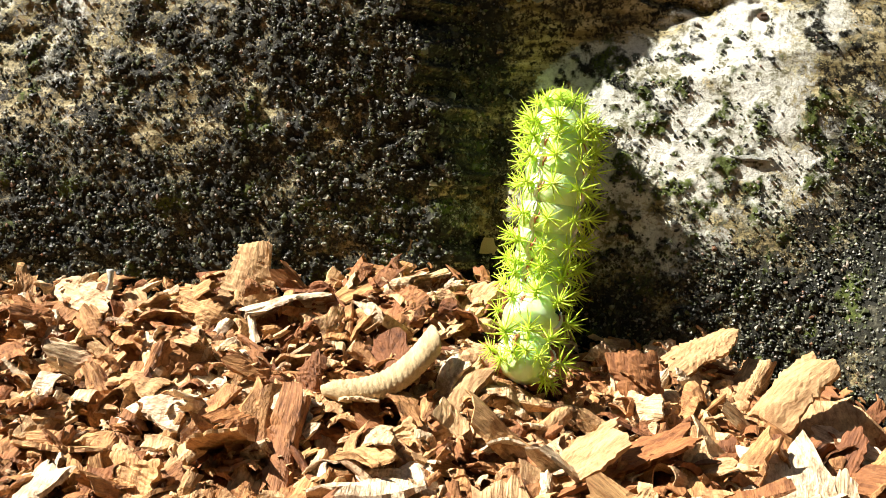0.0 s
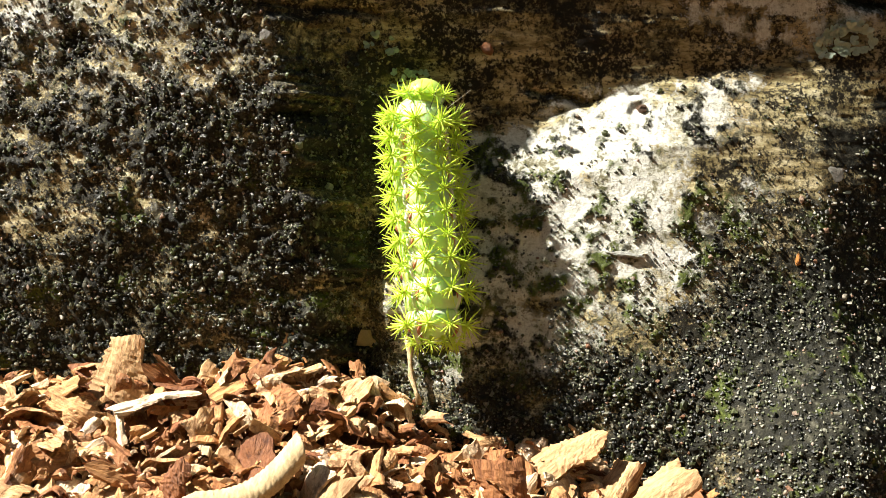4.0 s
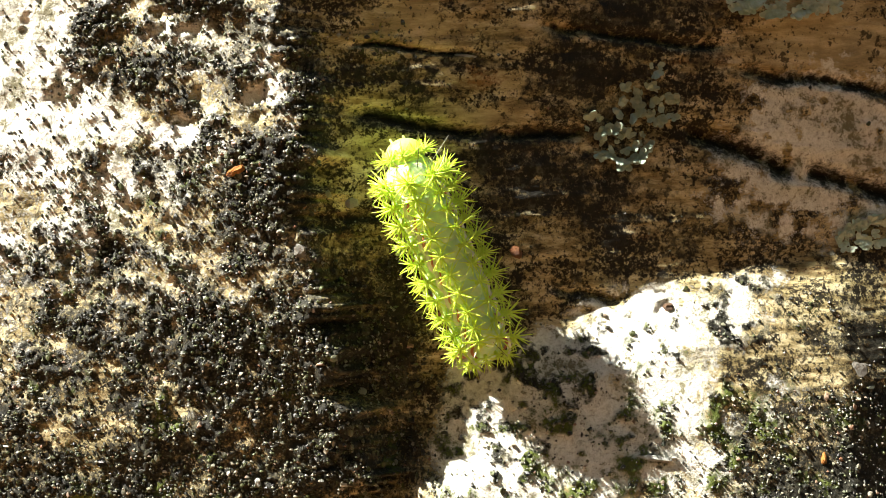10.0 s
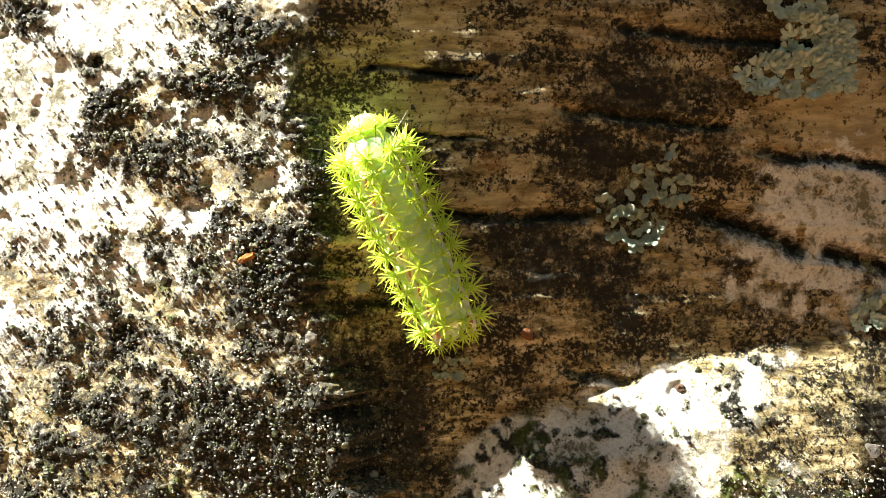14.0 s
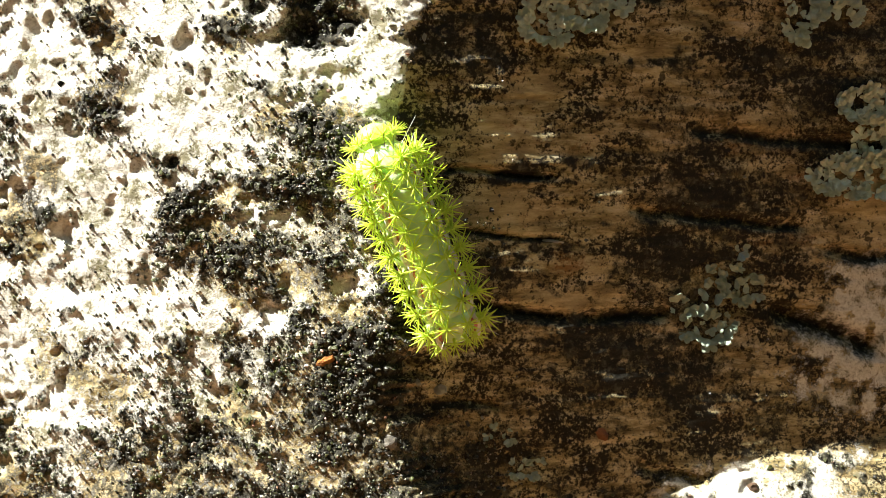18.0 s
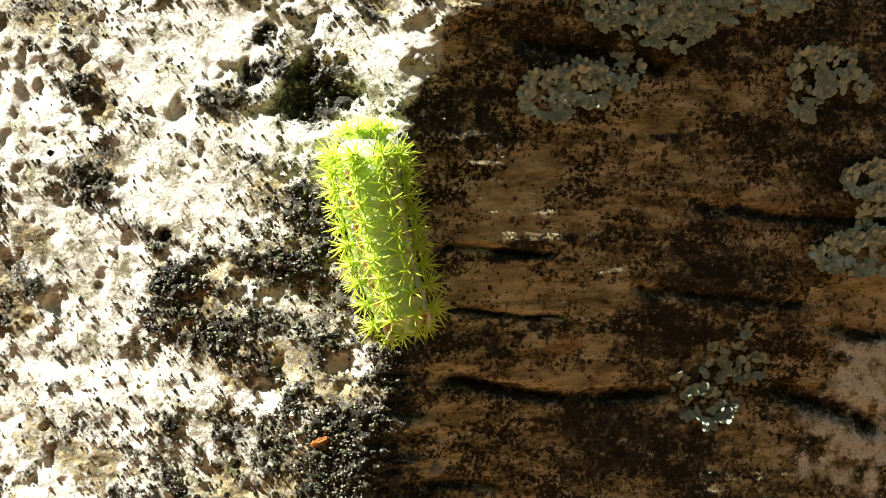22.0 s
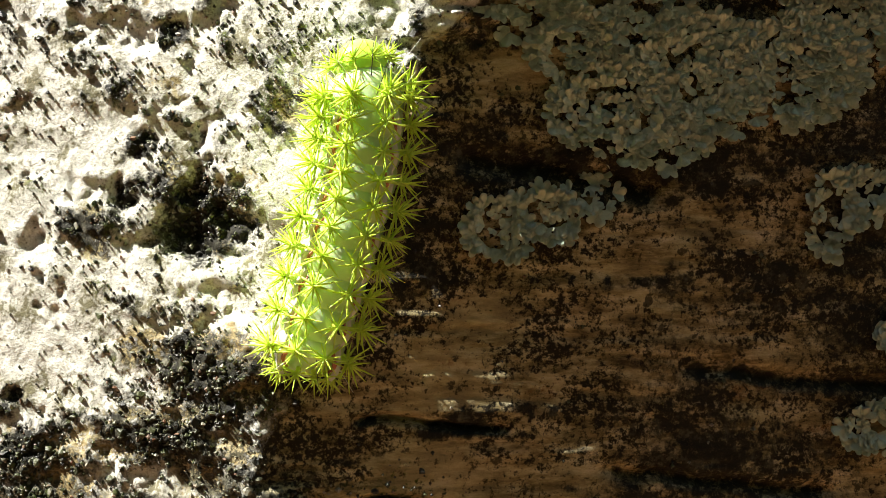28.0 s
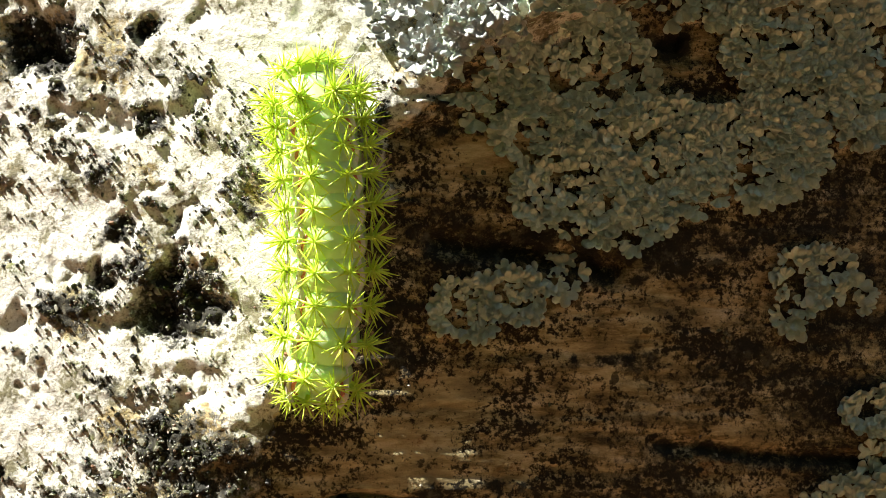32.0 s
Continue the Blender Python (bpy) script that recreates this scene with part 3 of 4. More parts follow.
def build_log():
    xs = np.concatenate([-np.geomspace(0.9, 0.089, 22), np.arange(-0.084, 0.126, 0.00031), np.geomspace(0.131, 0.9, 22)])
    zs = np.concatenate([np.linspace(-0.20, -0.056, 14), np.arange(-0.050, 0.186, 0.00031), np.linspace(0.19, 0.34, 16)])
    X, Z = np.meshgrid(xs, zs)
    H = relief(X, Z)
    # beyond the face the log bends back to a round section
    over = np.maximum(0, np.abs(Z - 0.085) - 0.105)
    H = H - 1.3 * over ** 1.6
    far = np.maximum(0, np.abs(X - 0.03) - 0.12)
    H = H * np.exp(-far / 0.2)
    V = np.stack([X, -H, Z], -1).reshape(-1, 3)
    rows, cols = X.shape
    idx = np.arange(rows * cols).reshape(rows, cols)
    F = np.stack([idx[:-1, :-1], idx[:-1, 1:], idx[1:, 1:], idx[1:, :-1]], -1).reshape(-1, 4)
    # a plain back and ends close the log
    base = len(V)
    rim = np.concatenate([idx[0, :], idx[1:, -1], idx[-1, -2::-1], idx[-2:0:-1, 0]])
    back = V[rim].copy()
    back[:, 1] = 0.42
    V = np.concatenate([V, back, [[0.03, 0.45, 0.07]]])
    k = len(rim)
    ring = np.arange(k)
    side = np.stack([rim, base + ring, base + (ring + 1) % k, np.roll(rim, -1)], -1)
    me = bpy.data.meshes.new("log")
    faces = np.concatenate([F, side])
    cap = np.stack([base + ring, np.full(k, base + k), base + (ring + 1) % k], -1)
    loops = np.concatenate([faces.reshape(-1), cap.reshape(-1)])
    starts = np.concatenate([np.arange(len(faces)) * 4, len(faces) * 4 + np.arange(k) * 3])
    me.vertices.add(len(V))
    me.vertices.foreach_set("co", V.astype(np.float32).reshape(-1))
    me.loops.add(len(loops))
    me.loops.foreach_set("vertex_index", loops.astype(np.int32))
    me.polygons.add(len(starts))
    me.polygons.foreach_set("loop_start", starts.astype(np.int32))
    me.polygons.foreach_set("use_smooth", np.ones(len(starts), bool))
    me.update(calc_edges=True)
    me.validate()
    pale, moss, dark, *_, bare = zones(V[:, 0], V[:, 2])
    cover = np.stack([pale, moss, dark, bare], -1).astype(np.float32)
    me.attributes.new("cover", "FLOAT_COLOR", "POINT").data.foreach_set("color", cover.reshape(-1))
    me.materials.append(LOG)
    ob = new("log", me)
    ob.matrix_world = LEAN
    return tagged(ob, "weathered fallen log with grey crust, cracks and black algae", "log", kind="structure")


def face_point(x, z, lift=0.0):
    """The place on the log's face, in the log's own space."""
    return Vector((x, -float(relief(np.array([x]), np.array([z]))[0]) - lift, z))


build_log()


def build_grains():
    """Loose-looking grains of the crust: black, mossy, grey and pale crumbs."""
    rng = np.random.RandomState(3)
    x, z = -0.068 + 0.192 * rng.rand(260000), -0.048 + 0.222 * rng.rand(260000)
    pale, moss, dark, left, knoll, powder, bare = zones(x, z)
    want = np.clip(dark ** 1.4 * np.maximum(left, np.maximum(0.45 * knoll, np.maximum(hollow_grain(x, z), 1 - step(0.0, 0.05, z)))) + 0.5 * moss + 0.03 * left, 0, 1) * (1 - 0.7 * powder)
    keep = rng.rand(len(x)) < want * (0.35 + 0.6 * np.clip(fbm(x, z, 0.006, 45) + 0.4, 0, 1))
    x, z = x[keep], z[keep]
    fine = slice(9000, 52000)
    octa = np.array([(1, 0, 0), (-1, 0, 0), (0, 1, 0), (0, -1, 0), (0, 0, 1), (0, 0, -1)], float)
    faces = np.array([(0, 2, 4), (2, 1, 4), (1, 3, 4), (3, 0, 4), (2, 0, 5), (1, 2, 5), (3, 1, 5), (0, 3, 5)])
    xf, zf = x[fine], z[fine]
    rf = 0.00015 + 0.00020 * rng.rand(len(xf)) ** 2
    VF = octa[None] * (0.6 + 0.9 * rng.rand(len(xf), 6, 1)) * rf[:, None, None] + 0.25 * rf[:, None, None] * (rng.rand(len(xf), 6, 3) - 0.5)
    VF = VF + np.stack([xf, -relief(xf, zf) - 0.3 * rf, zf], -1)[:, None, :]
    FF = (faces[None] + 6 * np.arange(len(xf))[:, None, None]).reshape(-1, 3)
    ob = mesh_object("fine_crust_grains", VF.reshape(-1, 3), FF, GRAIN, smooth=False)
    ob.matrix_world = LEAN
    tagged(ob, "fine black and olive crust grains on the log", "crust", kind="stuff")
    x, z = x[:9000], z[:9000]
    k = len(x)
    g = (1 + 5 ** 0.5) / 2
    ico = np.array([(-1, g, 0), (1, g, 0), (-1, -g, 0), (1, -g, 0), (0, -1, g), (0, 1, g), (0, -1, -g), (0, 1, -g), (g, 0, -1), (g, 0, 1), (-g, 0, -1), (-g, 0, 1)]) / 1.902
    tri = np.array([(0, 11, 5), (0, 5, 1), (0, 1, 7), (0, 7, 10), (0, 10, 11), (1, 5, 9), (5, 11, 4), (11, 10, 2), (10, 7, 6), (7, 1, 8), (3, 9, 4), (3, 4, 2), (3, 2, 6), (3, 6, 8), (3, 8, 9), (4, 9, 5), (2, 4, 11), (6, 2, 10), (8, 6, 7), (9, 8, 1)])
    r = 0.00018 + 0.00030 * rng.rand(k) ** 2.5
    V = ico[None] * (0.5 + 1.0 * rng.rand(k, 12, 1)) * r[:, None, None] * (0.7 + 0.9 * rng.rand(k, 1, 3))
    V = V + np.stack([x, -relief(x, z) - 0.2 * r, z], -1)[:, None, :]
    F = (tri[None] + 12 * np.arange(k)[:, None, None]).reshape(-1, 3)
    ob = mesh_object("crust_grains", V.reshape(-1, 3), F, GRAIN, smooth=False)
    ob.matrix_world = LEAN
    return tagged(ob, "black, mossy and grey crust grains on the log", "crust", kind="stuff")


build_grains()


# ---- ground and wood chips ----
def mound(x, y):
    """Height of the litter: a low bank against the log that thins out to the right."""
    away = np.maximum(0, -(y + 0.004))
    bank = (0.0075 + 0.0035 * np.exp(-((x - 0.014) / 0.014) ** 2)) * (1 - step(0.026, 0.052, x)) * np.exp(-(away / 0.032) ** 2)
    hollow = 0.0025 * np.exp(-((x - 0.036) / 0.010) ** 2 - ((y + 0.012) / 0.014) ** 2)
    return bank + 0.0012 * fbm(x, y, 0.02, 71) - hollow - 0.0045 * step(0.055, 0.085, x)


def build_ground():
    a = np.concatenate([-np.geomspace(60, 0.13, 40), np.arange(-0.12, 0.18, 0.003), np.geomspace(0.19, 60, 40)])
    c = np.concatenate([-np.geomspace(60, 0.15, 40), np.arange(-0.14, 0.05, 0.003), np.geomspace(0.06, 60, 30)])
    X, Y = np.meshgrid(a, c)
    near = np.exp(-(np.hypot(X - 0.03, Y + 0.03) / 0.2) ** 4)
    Z = mound(X, Y) * near - 0.003
    idx = np.arange(X.size).reshape(X.shape)
    F = np.stack([idx[:-1, :-1], idx[:-1, 1:], idx[1:, 1:], idx[1:, :-1]], -1).reshape(-1, 4)
    ob = mesh_object("ground", np.stack([X, Y, Z], -1).reshape(-1, 3), F, SOIL)
    return tagged(ob, "brown soil and crumbled bark litter beside the log", "ground", kind="structure")


build_ground()


def build_shade_wall():
    """An unseen dark wall added behind the camera to cut skylight and close the place."""
    V, F, n = [], [], 36
    for i in range(n + 1):
        a = radians(182 + 176 * i / n)
        for r, z in ((1.5, -0.05), (1.5, 1.5), (1.15, 2.8), (0.75, 3.4), (1.9, 3.5)):
            r += 0.08 * math.sin(5.3 * i + z)
            V.append((r * math.cos(a), r * math.sin(a), z))
    for i in range(n):
        for j in range(4):
            F.append((i * 5 + j, i * 5 + j + 1, i * 5 + j + 6, i * 5 + j + 5))
    ob = mesh_object("sky_block_wall", V, F, SKY_BLOCK)
    return tagged(ob, "unseen dark wall added behind the viewer to hold back skylight", "hedge", kind="structure")


build_shade_wall()


def chip_mesh(rng, length, width, thick, curl, ragged=0.12, nu=9, nv=6):
    """A torn flake of wood: curved across and along, with frayed ends. Returns vertices and faces."""
    us, vs = np.linspace(-0.5, 0.5, nu), np.linspace(-0.5, 0.5, nv)
    U, V = np.meshgrid(us, vs, indexing="ij")
    taper = 1 - 0.35 * rng.rand() * (us + 0.5) - 0.25 * rng.rand() * (0.5 - us)
    edge = np.zeros((nu, nv))
    fray = lambda: ragged * (0.55 * rng.rand() + 0.3 * rng.rand(nv) + 0.25 * np.sin(np.linspace(0, 3 + 6 * rng.rand(), nv) + 6 * rng.rand()))
    edge[0], edge[-1] = -fray(), fray()
    edge[1], edge[-2] = 0.6 * edge[0], 0.6 * edge[-1]
    t = np.linspace(0, 1, nu)
    wob = np.stack([0.12 * np.sin(t * (2 + 5 * rng.rand()) + 6 * rng.rand()) + 0.12 * (rng.rand(nu) - 0.5) for _ in range(2)], -1)
    Y = (U + edge) * length
    X = V * width * taper[:, None]
    X[:, 0] += wob[:, 0] * width
    X[:, -1] += wob[:, 1] * width
    bend, twist = curl * (rng.rand() - 0.3), 0.8 * (rng.rand() - 0.5)
    Z = -bend * (U * 2) ** 2 * length * 0.25 - curl * 0.4 * (V * 2) ** 2 * width * (rng.rand() - 0.2)
    Z = Z + twist * U * V * width + (0.035 if nu < 20 else 0.014) * width * (rng.rand(nu, nv) - 0.5) + 0.03 * width * np.sin(V * 6 + 3 * rng.rand()) * rng.rand()
    th = thick * (0.6 + 0.5 * rng.rand(nu, nv))
    th[[0, -1]] *= 0.45
    top, bot = np.stack([X, Y, Z + th / 2], -1).reshape(-1, 3), np.stack([X, Y, Z - th / 2], -1).reshape(-1, 3)
    idx = np.arange(nu * nv).reshape(nu, nv)
    f = np.stack([idx[:-1, :-1], idx[:-1, 1:], idx[1:, 1:], idx[1:, :-1]], -1).reshape(-1, 4)[:, ::-1]
    n = nu * nv
    rim = np.concatenate([idx[0, :], idx[1:, -1], idx[-1, -2::-1], idx[-2:0:-1, 0]])
    side = np.stack([rim, np.roll(rim, -1), np.roll(rim, -1) + n, rim + n], -1)
    return np.concatenate([top, bot]), np.concatenate([f, f[:, ::-1] + n, side])


def turn(rng, tilt):
    return Euler((tilt * (2 * rng.rand() - 1), tilt * (2 * rng.rand() - 1), 6.283 * rng.rand())).to_matrix().to_4x4()


def build_chips():
    rng = np.random.RandomState(11)
    shapes = []
    for i in range(16):
        length, width = 0.0050 + 0.0058 * rng.rand(), 0.0036 + 0.0044 * rng.rand()
        shapes.append(chip_mesh(rng, length, width, 0.0004 + 0.0007 * rng.rand(), 0.8 + 1.8 * rng.rand(), 0.42))
    meshes = []
    for i in range(20):
        length, width = 0.0050 + 0.0058 * rng.rand(), 0.0036 + 0.0044 * rng.rand()
        v, f = chip_mesh(rng, length, width, 0.0004 + 0.0007 * rng.rand(), 0.8 + 1.8 * rng.rand(), 0.42, 17, 11)
        ob = mesh_object("wood_chip", v, f, CHIP, smooth=False)
        meshes.append(ob.data)
        bpy.data.objects.remove(ob)
    # the chips that lie nearest to the camera, one by one
    for i in range(300):
        x, y = -0.062 + 0.165 * rng.rand(), -0.004 - 0.062 * rng.rand() ** 1.15
        if x > 0.078 and y > -0.034:
            y -= 0.034
        low = abs(x - 0.032) < 0.016 and y > -0.040
        if abs(x - 0.033) < 0.009 and y > -0.032:
            x += 0.022 if rng.rand() < 0.4 else -0.024
        if y > -0.034 and -0.034 < y + 0.55 * (x - 0.012) < -0.018 and 0.0 < x < 0.024:
            y -= 0.020
        ob = new("wood_chip", meshes[rng.randint(20)])
        z = float(mound(np.array([x]), np.array([y]))[0]) + (0.0004 if low else 0.0008 + 0.0034 * rng.rand())
        ob.matrix_world = Matrix.Translation((x, y, z)) @ turn(rng, 0.3 if low else 0.85) @ Matrix.Diagonal((*[0.62 + 0.5 * rng.rand()] * 3, 1))
        tagged(ob, "curved torn wood chip, orange to pale tan, in the litter", "wood chip", "wood chips beside the log")
    # the rest of the litter, smaller pieces between and beyond them
    V, F, at, total = [], [], 0, 6300
    i = np.arange(total)
    near = i < 5500
    x = np.where(near, -0.075 + 0.19 * rng.rand(total), -0.30 + 0.65 * rng.rand(total))
    y = np.where(near, -0.002 - 0.085 * rng.rand(total), -0.03 - 0.30 * rng.rand(total))
    size = np.where(i < 2300, 0.22 + 0.45 * rng.rand(total), np.where(near, 0.08 + 0.16 * rng.rand(total), 0.8 + 0.7 * rng.rand(total)))
    z = mound(x, y) + 0.0003 + np.where(near, 0.0034 * rng.rand(total), 0.002)
    for q in range(total):
        v, f = shapes[rng.randint(16)]
        s = size[q]
        m = np.array(Matrix.Translation((x[q], y[q], z[q])) @ turn(rng, 0.9) @ Matrix.Diagonal((s * (0.5 + rng.rand()), s, s, 1)))
        V.append(v @ m[:3, :3].T + m[:3, 3])
        F.append(f + at)
        at += len(v)
    ob = mesh_object("wood_chip_litter", np.concatenate(V), np.concatenate(F), LITTER, smooth=False)
    tagged(ob, "small splinters and crumbs of orange-brown wood litter", "wood chips", kind="stuff")


build_chips()


def litter_piece(x, y, z, m, size, seed, label, mat, curl=1.2, thick=0.0008, name="wood_chip", ragged=0.2):
    """One chip of its own shape at a place of the litter; m turns it, size is its length and width."""
    v, f = chip_mesh(np.random.RandomState(seed), size[0], size[1], thick, curl, ragged, 25, 15)
    ob = mesh_object(name, v, f, mat, smooth=False)
    ob.matrix_world = Matrix.Translation((x, y, z)) @ Euler([radians(a) for a in m]).to_matrix().to_4x4()
    return tagged(ob, label, "wood chip")


litter_piece(0.072, -0.029, 0.0065, (38, 8, -62), (0.012, 0.0080), 3, "large pale torn wood chip with a frayed edge", CHIP_PALE, 0.9)
litter_piece(0.061, -0.017, 0.0062, (22, 6, -60), (0.0095, 0.0066), 4, "pale curved wood chip lying against the log", CHIP_PALE, 1.6)
litter_piece(0.051, -0.028, 0.0050, (48, 10, 20), (0.011, 0.0085), 5, "dark reddish fibrous wood chip", CHIP_RED, 0.8)
litter_piece(0.048, -0.045, 0.0040, (15, -10, -80), (0.017, 0.0080), 6, "dark orange-brown curled wood chip", CHIP_RED, 1.4)
litter_piece(0.041, -0.046, 0.0050, (30, 5, -70), (0.012, 0.0062), 7, "pale ragged wood chip lying flat", CHIP_PALE, 0.7)
litter_piece(0.022, -0.033, 0.0060, (35, -5, -50), (0.015, 0.0080), 8, "pale split wood chip with bright edge", CHIP_PALE, 0.8)
litter_piece(0.018, 0.000, 0.0130, (62, 0, 25), (0.0095, 0.0080), 9, "square-edged tan wood chip leaning on the log", CHIP_PALE, 0.6)
litter_piece(-0.013, -0.006, 0.0120, (58, 8, -10), (0.0110, 0.0085), 10, "cracked tan wood chip standing in the litter", CHIP_PALE, 0.6)


def ribbed_curl():
    """A ribbed, rolled-up shaving, bent like a bow."""
    V, F, rows, sides = [], [], 60, 14
    a, b = Vector((0.004, -0.035, 0.0090)), Vector((0.020, -0.027, 0.0130))
    for j in range(rows):
        t = j / (rows - 1)
        p = a.lerp(b, t) + Vector((0.0012, -0.0020, -0.0020)) * math.sin(math.pi * t)
        r = 0.0023 * (0.75 + 0.35 * t) * (1 + 0.055 * math.sin(t * 130 + math.sin(t * 17)) * math.sin(math.pi * t) ** 0.4) * min(1, 0.45 + 5 * t)
        u, w = Vector((-0.45, 0.85, 0.1)).normalized(), Vector((0.1, 0.05, 1)).normalized()
        for i in range(sides):
            q = 6.2832 * i / sides
            V.append(tuple(p + r * (math.cos(q) * u + 0.85 * math.sin(q) * w)))
    for j in range(rows - 1):
        for i in range(sides):
            k = (i + 1) % sides
            F.append((j * sides + i, j * sides + k, (j + 1) * sides + k, (j + 1) * sides + i))
    F += [tuple(range(sides - 1, -1, -1)), tuple((rows - 1) * sides + i for i in range(sides))]
    return tagged(mesh_object("wood_curl", V, F, TAN), "ribbed tan wood shaving rolled into a curl", "wood shaving")


ribbed_curl()


def straw(name, a, b, r, mat, label):
    V, F = [], []
    d = (b - a)
    for j in range(6):
        p = a + d * (j / 5) + Vector((0.0003 * math.sin(j * 1.7), 0, 0.0002 * math.cos(j * 2.3)))
        for i in range(6):
            q = 1.0472 * i
            u = d.orthogonal().normalized()
            V.append(tuple(p + r * (0.7 + 0.5 * (j % 2)) * (math.cos(q) * u + math.sin(q) * d.normalized().cross(u))))
    for j in range(5):
        for i in range(6):
            k = (i + 1) % 6
            F.append((j * 6 + i, j * 6 + k, j * 6 + 6 + k, j * 6 + 6 + i))
    F += [(5, 4, 3, 2, 1, 0), tuple(30 + i for i in range(6))]
    return tagged(mesh_object(name, V, F, mat), label, "splinter")




# ---- lichens ----
def lobe_mesh(rng):
    """One frilled lobe of a leafy lichen: a fan of rounded lobules with raised edges and some thickness."""
    spread, rays, rings = 0.9 + 0.5 * rng.rand(), 23, 5
    phase, k = 3.14 * rng.rand(), 2.4 + 1.8 * rng.rand()
    V = []
    for side in (1, -1):
        for j in range(rings):
            r = (j + 0.2) / (rings - 0.8)
            for i in range(rays):
                a = spread * (2 * i / (rays - 1) - 1)
                round_ = abs(math.sin(k * a + phase)) ** 0.55
                rr = r * (1 - 0.42 * r * (1 - round_) + 0.08 * (rng.rand() - 0.5) * r) * (1 - 0.25 * (a / spread) ** 4)
                z = 0.20 * r ** 3 * round_ - 0.10 * r * (1 - round_) + 0.12 * r * math.sin(k * a * 1.3 + phase * 2) + side * 0.028
                V.append((rr * math.sin(a), rr * math.cos(a), z))
    F, n = [], rays * rings
    g = lambda j, i: j * rays + i
    for j in range(rings - 1):
        for i in range(rays - 1):
            q = (g(j, i), g(j, i + 1), g(j + 1, i + 1), g(j + 1, i))
            F += [q[::-1], tuple(p + n for p in q)]
    rim = [g(0, i) for i in range(rays)] + [g(j, rays - 1) for j in range(1, rings)] + [g(rings - 1, i) for i in range(rays - 2, -1, -1)] + [g(j, 0) for j in range(rings - 2, 0, -1)]
    F += [(a, b, b + n, a + n) for a, b in zip(rim, rim[1:] + rim[:1])]
    return np.array(V), F


def lichen_family(mat, seed):
    rng = np.random.RandomState(seed)
    out = []
    for i in range(8):
        v, f = lobe_mesh(rng)
        ob = mesh_object("lobe", v, f, mat)
        out.append(ob.data)
        bpy.data.objects.remove(ob)
    return out


LOBES, LOBES_PALE, LOBES_DULL = lichen_family(LICHEN, 5), lichen_family(LICHEN_PALE, 6), lichen_family(LICHEN_DULL, 7)


def lichen(outline, count, size, label, seed, meshes=None, gaps=()):
    """A rosette of lobes over blobs (x, z, radius x, radius z, in millimetres); lobes point outwards from the blob's middle, overlap and lift their tips."""
    rng = np.random.RandomState(seed)
    root = new("lichen")
    meshes = meshes or LOBES
    origin = face_point(outline[0][0] / 1000, outline[0][1] / 1000)
    root.matrix_world = LEAN @ Matrix.Translation(origin)
    area = np.array([b[2] * b[3] for b in outline], float)
    # lobe space: y along the face, z out of it
    stand = Matrix(((1, 0, 0, 0), (0, 0, -1, 0), (0, 1, 0, 0), (0, 0, 0, 1)))
    which = rng.choice(len(outline), count, p=area / area.sum())
    a, r = 6.283 * rng.rand(count), rng.rand(count) ** 0.5
    B = np.array(outline, float)[which] / 1000
    x, z = B[:, 0] + B[:, 2] * r * np.cos(a), B[:, 1] + B[:, 3] * r * np.sin(a)
    out = relief(x, z)
    V, F, at, made = [], [], 0, 0
    order = np.argsort(-r)
    for i in order:
        if any(((1000 * x[i] - g[0]) / g[2]) ** 2 + ((1000 * z[i] - g[1]) / g[3]) ** 2 < 1 for g in gaps):
            continue
        heading = math.atan2(-math.cos(a[i]) * B[i, 3], math.sin(a[i]) * B[i, 2]) if r[i] > 0.35 else 6.283 * rng.rand()
        heading += 1.3 * (rng.rand() - 0.5)
        s = size * (0.60 + 0.7 * rng.rand()) * (1.1 - 0.35 * (1 - r[i]))
        p = Vector((x[i], -out[i] - 0.0002 - 0.0007 * (1 - r[i]) * rng.rand(), z[i]))
        m = Matrix.Translation(p - origin) @ stand @ Euler((0.05 + 0.45 * rng.rand(), 0.5 * (rng.rand() - 0.5), heading)).to_matrix().to_4x4() @ Matrix.Diagonal((s, s, s, 1))
        me = meshes[rng.randint(8)]
        if made < 300:
            child("lobe", me, root, m)
            made += 1
            continue
        co = np.empty(len(me.vertices) * 3)
        me.vertices.foreach_get("co", co)
        mm = np.array(m)
        V.append(co.reshape(-1, 3) @ mm[:3, :3].T + mm[:3, 3])
        F += [tuple(q + at for q in f.vertices) for f in me.polygons]
        at += len(me.vertices)
    if V:
        rest = mesh_object("lobe_carpet", np.concatenate(V), F, meshes[0].materials[0], root)
        tagged(rest, "crowded small lobes in the middle of the mat", kind="stuff")
    return tagged(root, label, "lichen", "lichens on the log")


GREY = "grey-green leafy lichen with frilled lobes on the log"
lichen([(66, 72.5, 4.5, 2.6), (73, 79, 2.5, 2.0), (70.4, 86.5, 1.6, 1.4), (66.5, 80, 1.8, 2.4), (61.5, 76, 2.6, 1.2), (70, 82, 1.0, 3.2)], 80, 0.0017, "dull green lobed lichen beside a crack in the log", 1, LOBES_DULL)
lichen([(95, 99, 8, 3.2), (98, 104, 5.5, 4.5), (87.5, 99, 3.4, 2.8), (101, 101, 3, 4.5)], 190, 0.0018, GREY, 2)
lichen([(37.5, 125, 3.6, 3.6), (43.5, 127, 4.2, 3.0), (49, 130, 3.2, 2.6)], 130, 0.0017, GREY, 3)
lichen([(82, 128, 3.0, 5.0), (86.5, 131, 3.2, 2.4), (91, 127, 2.6, 2.0)], 90, 0.0017, GREY, 4)
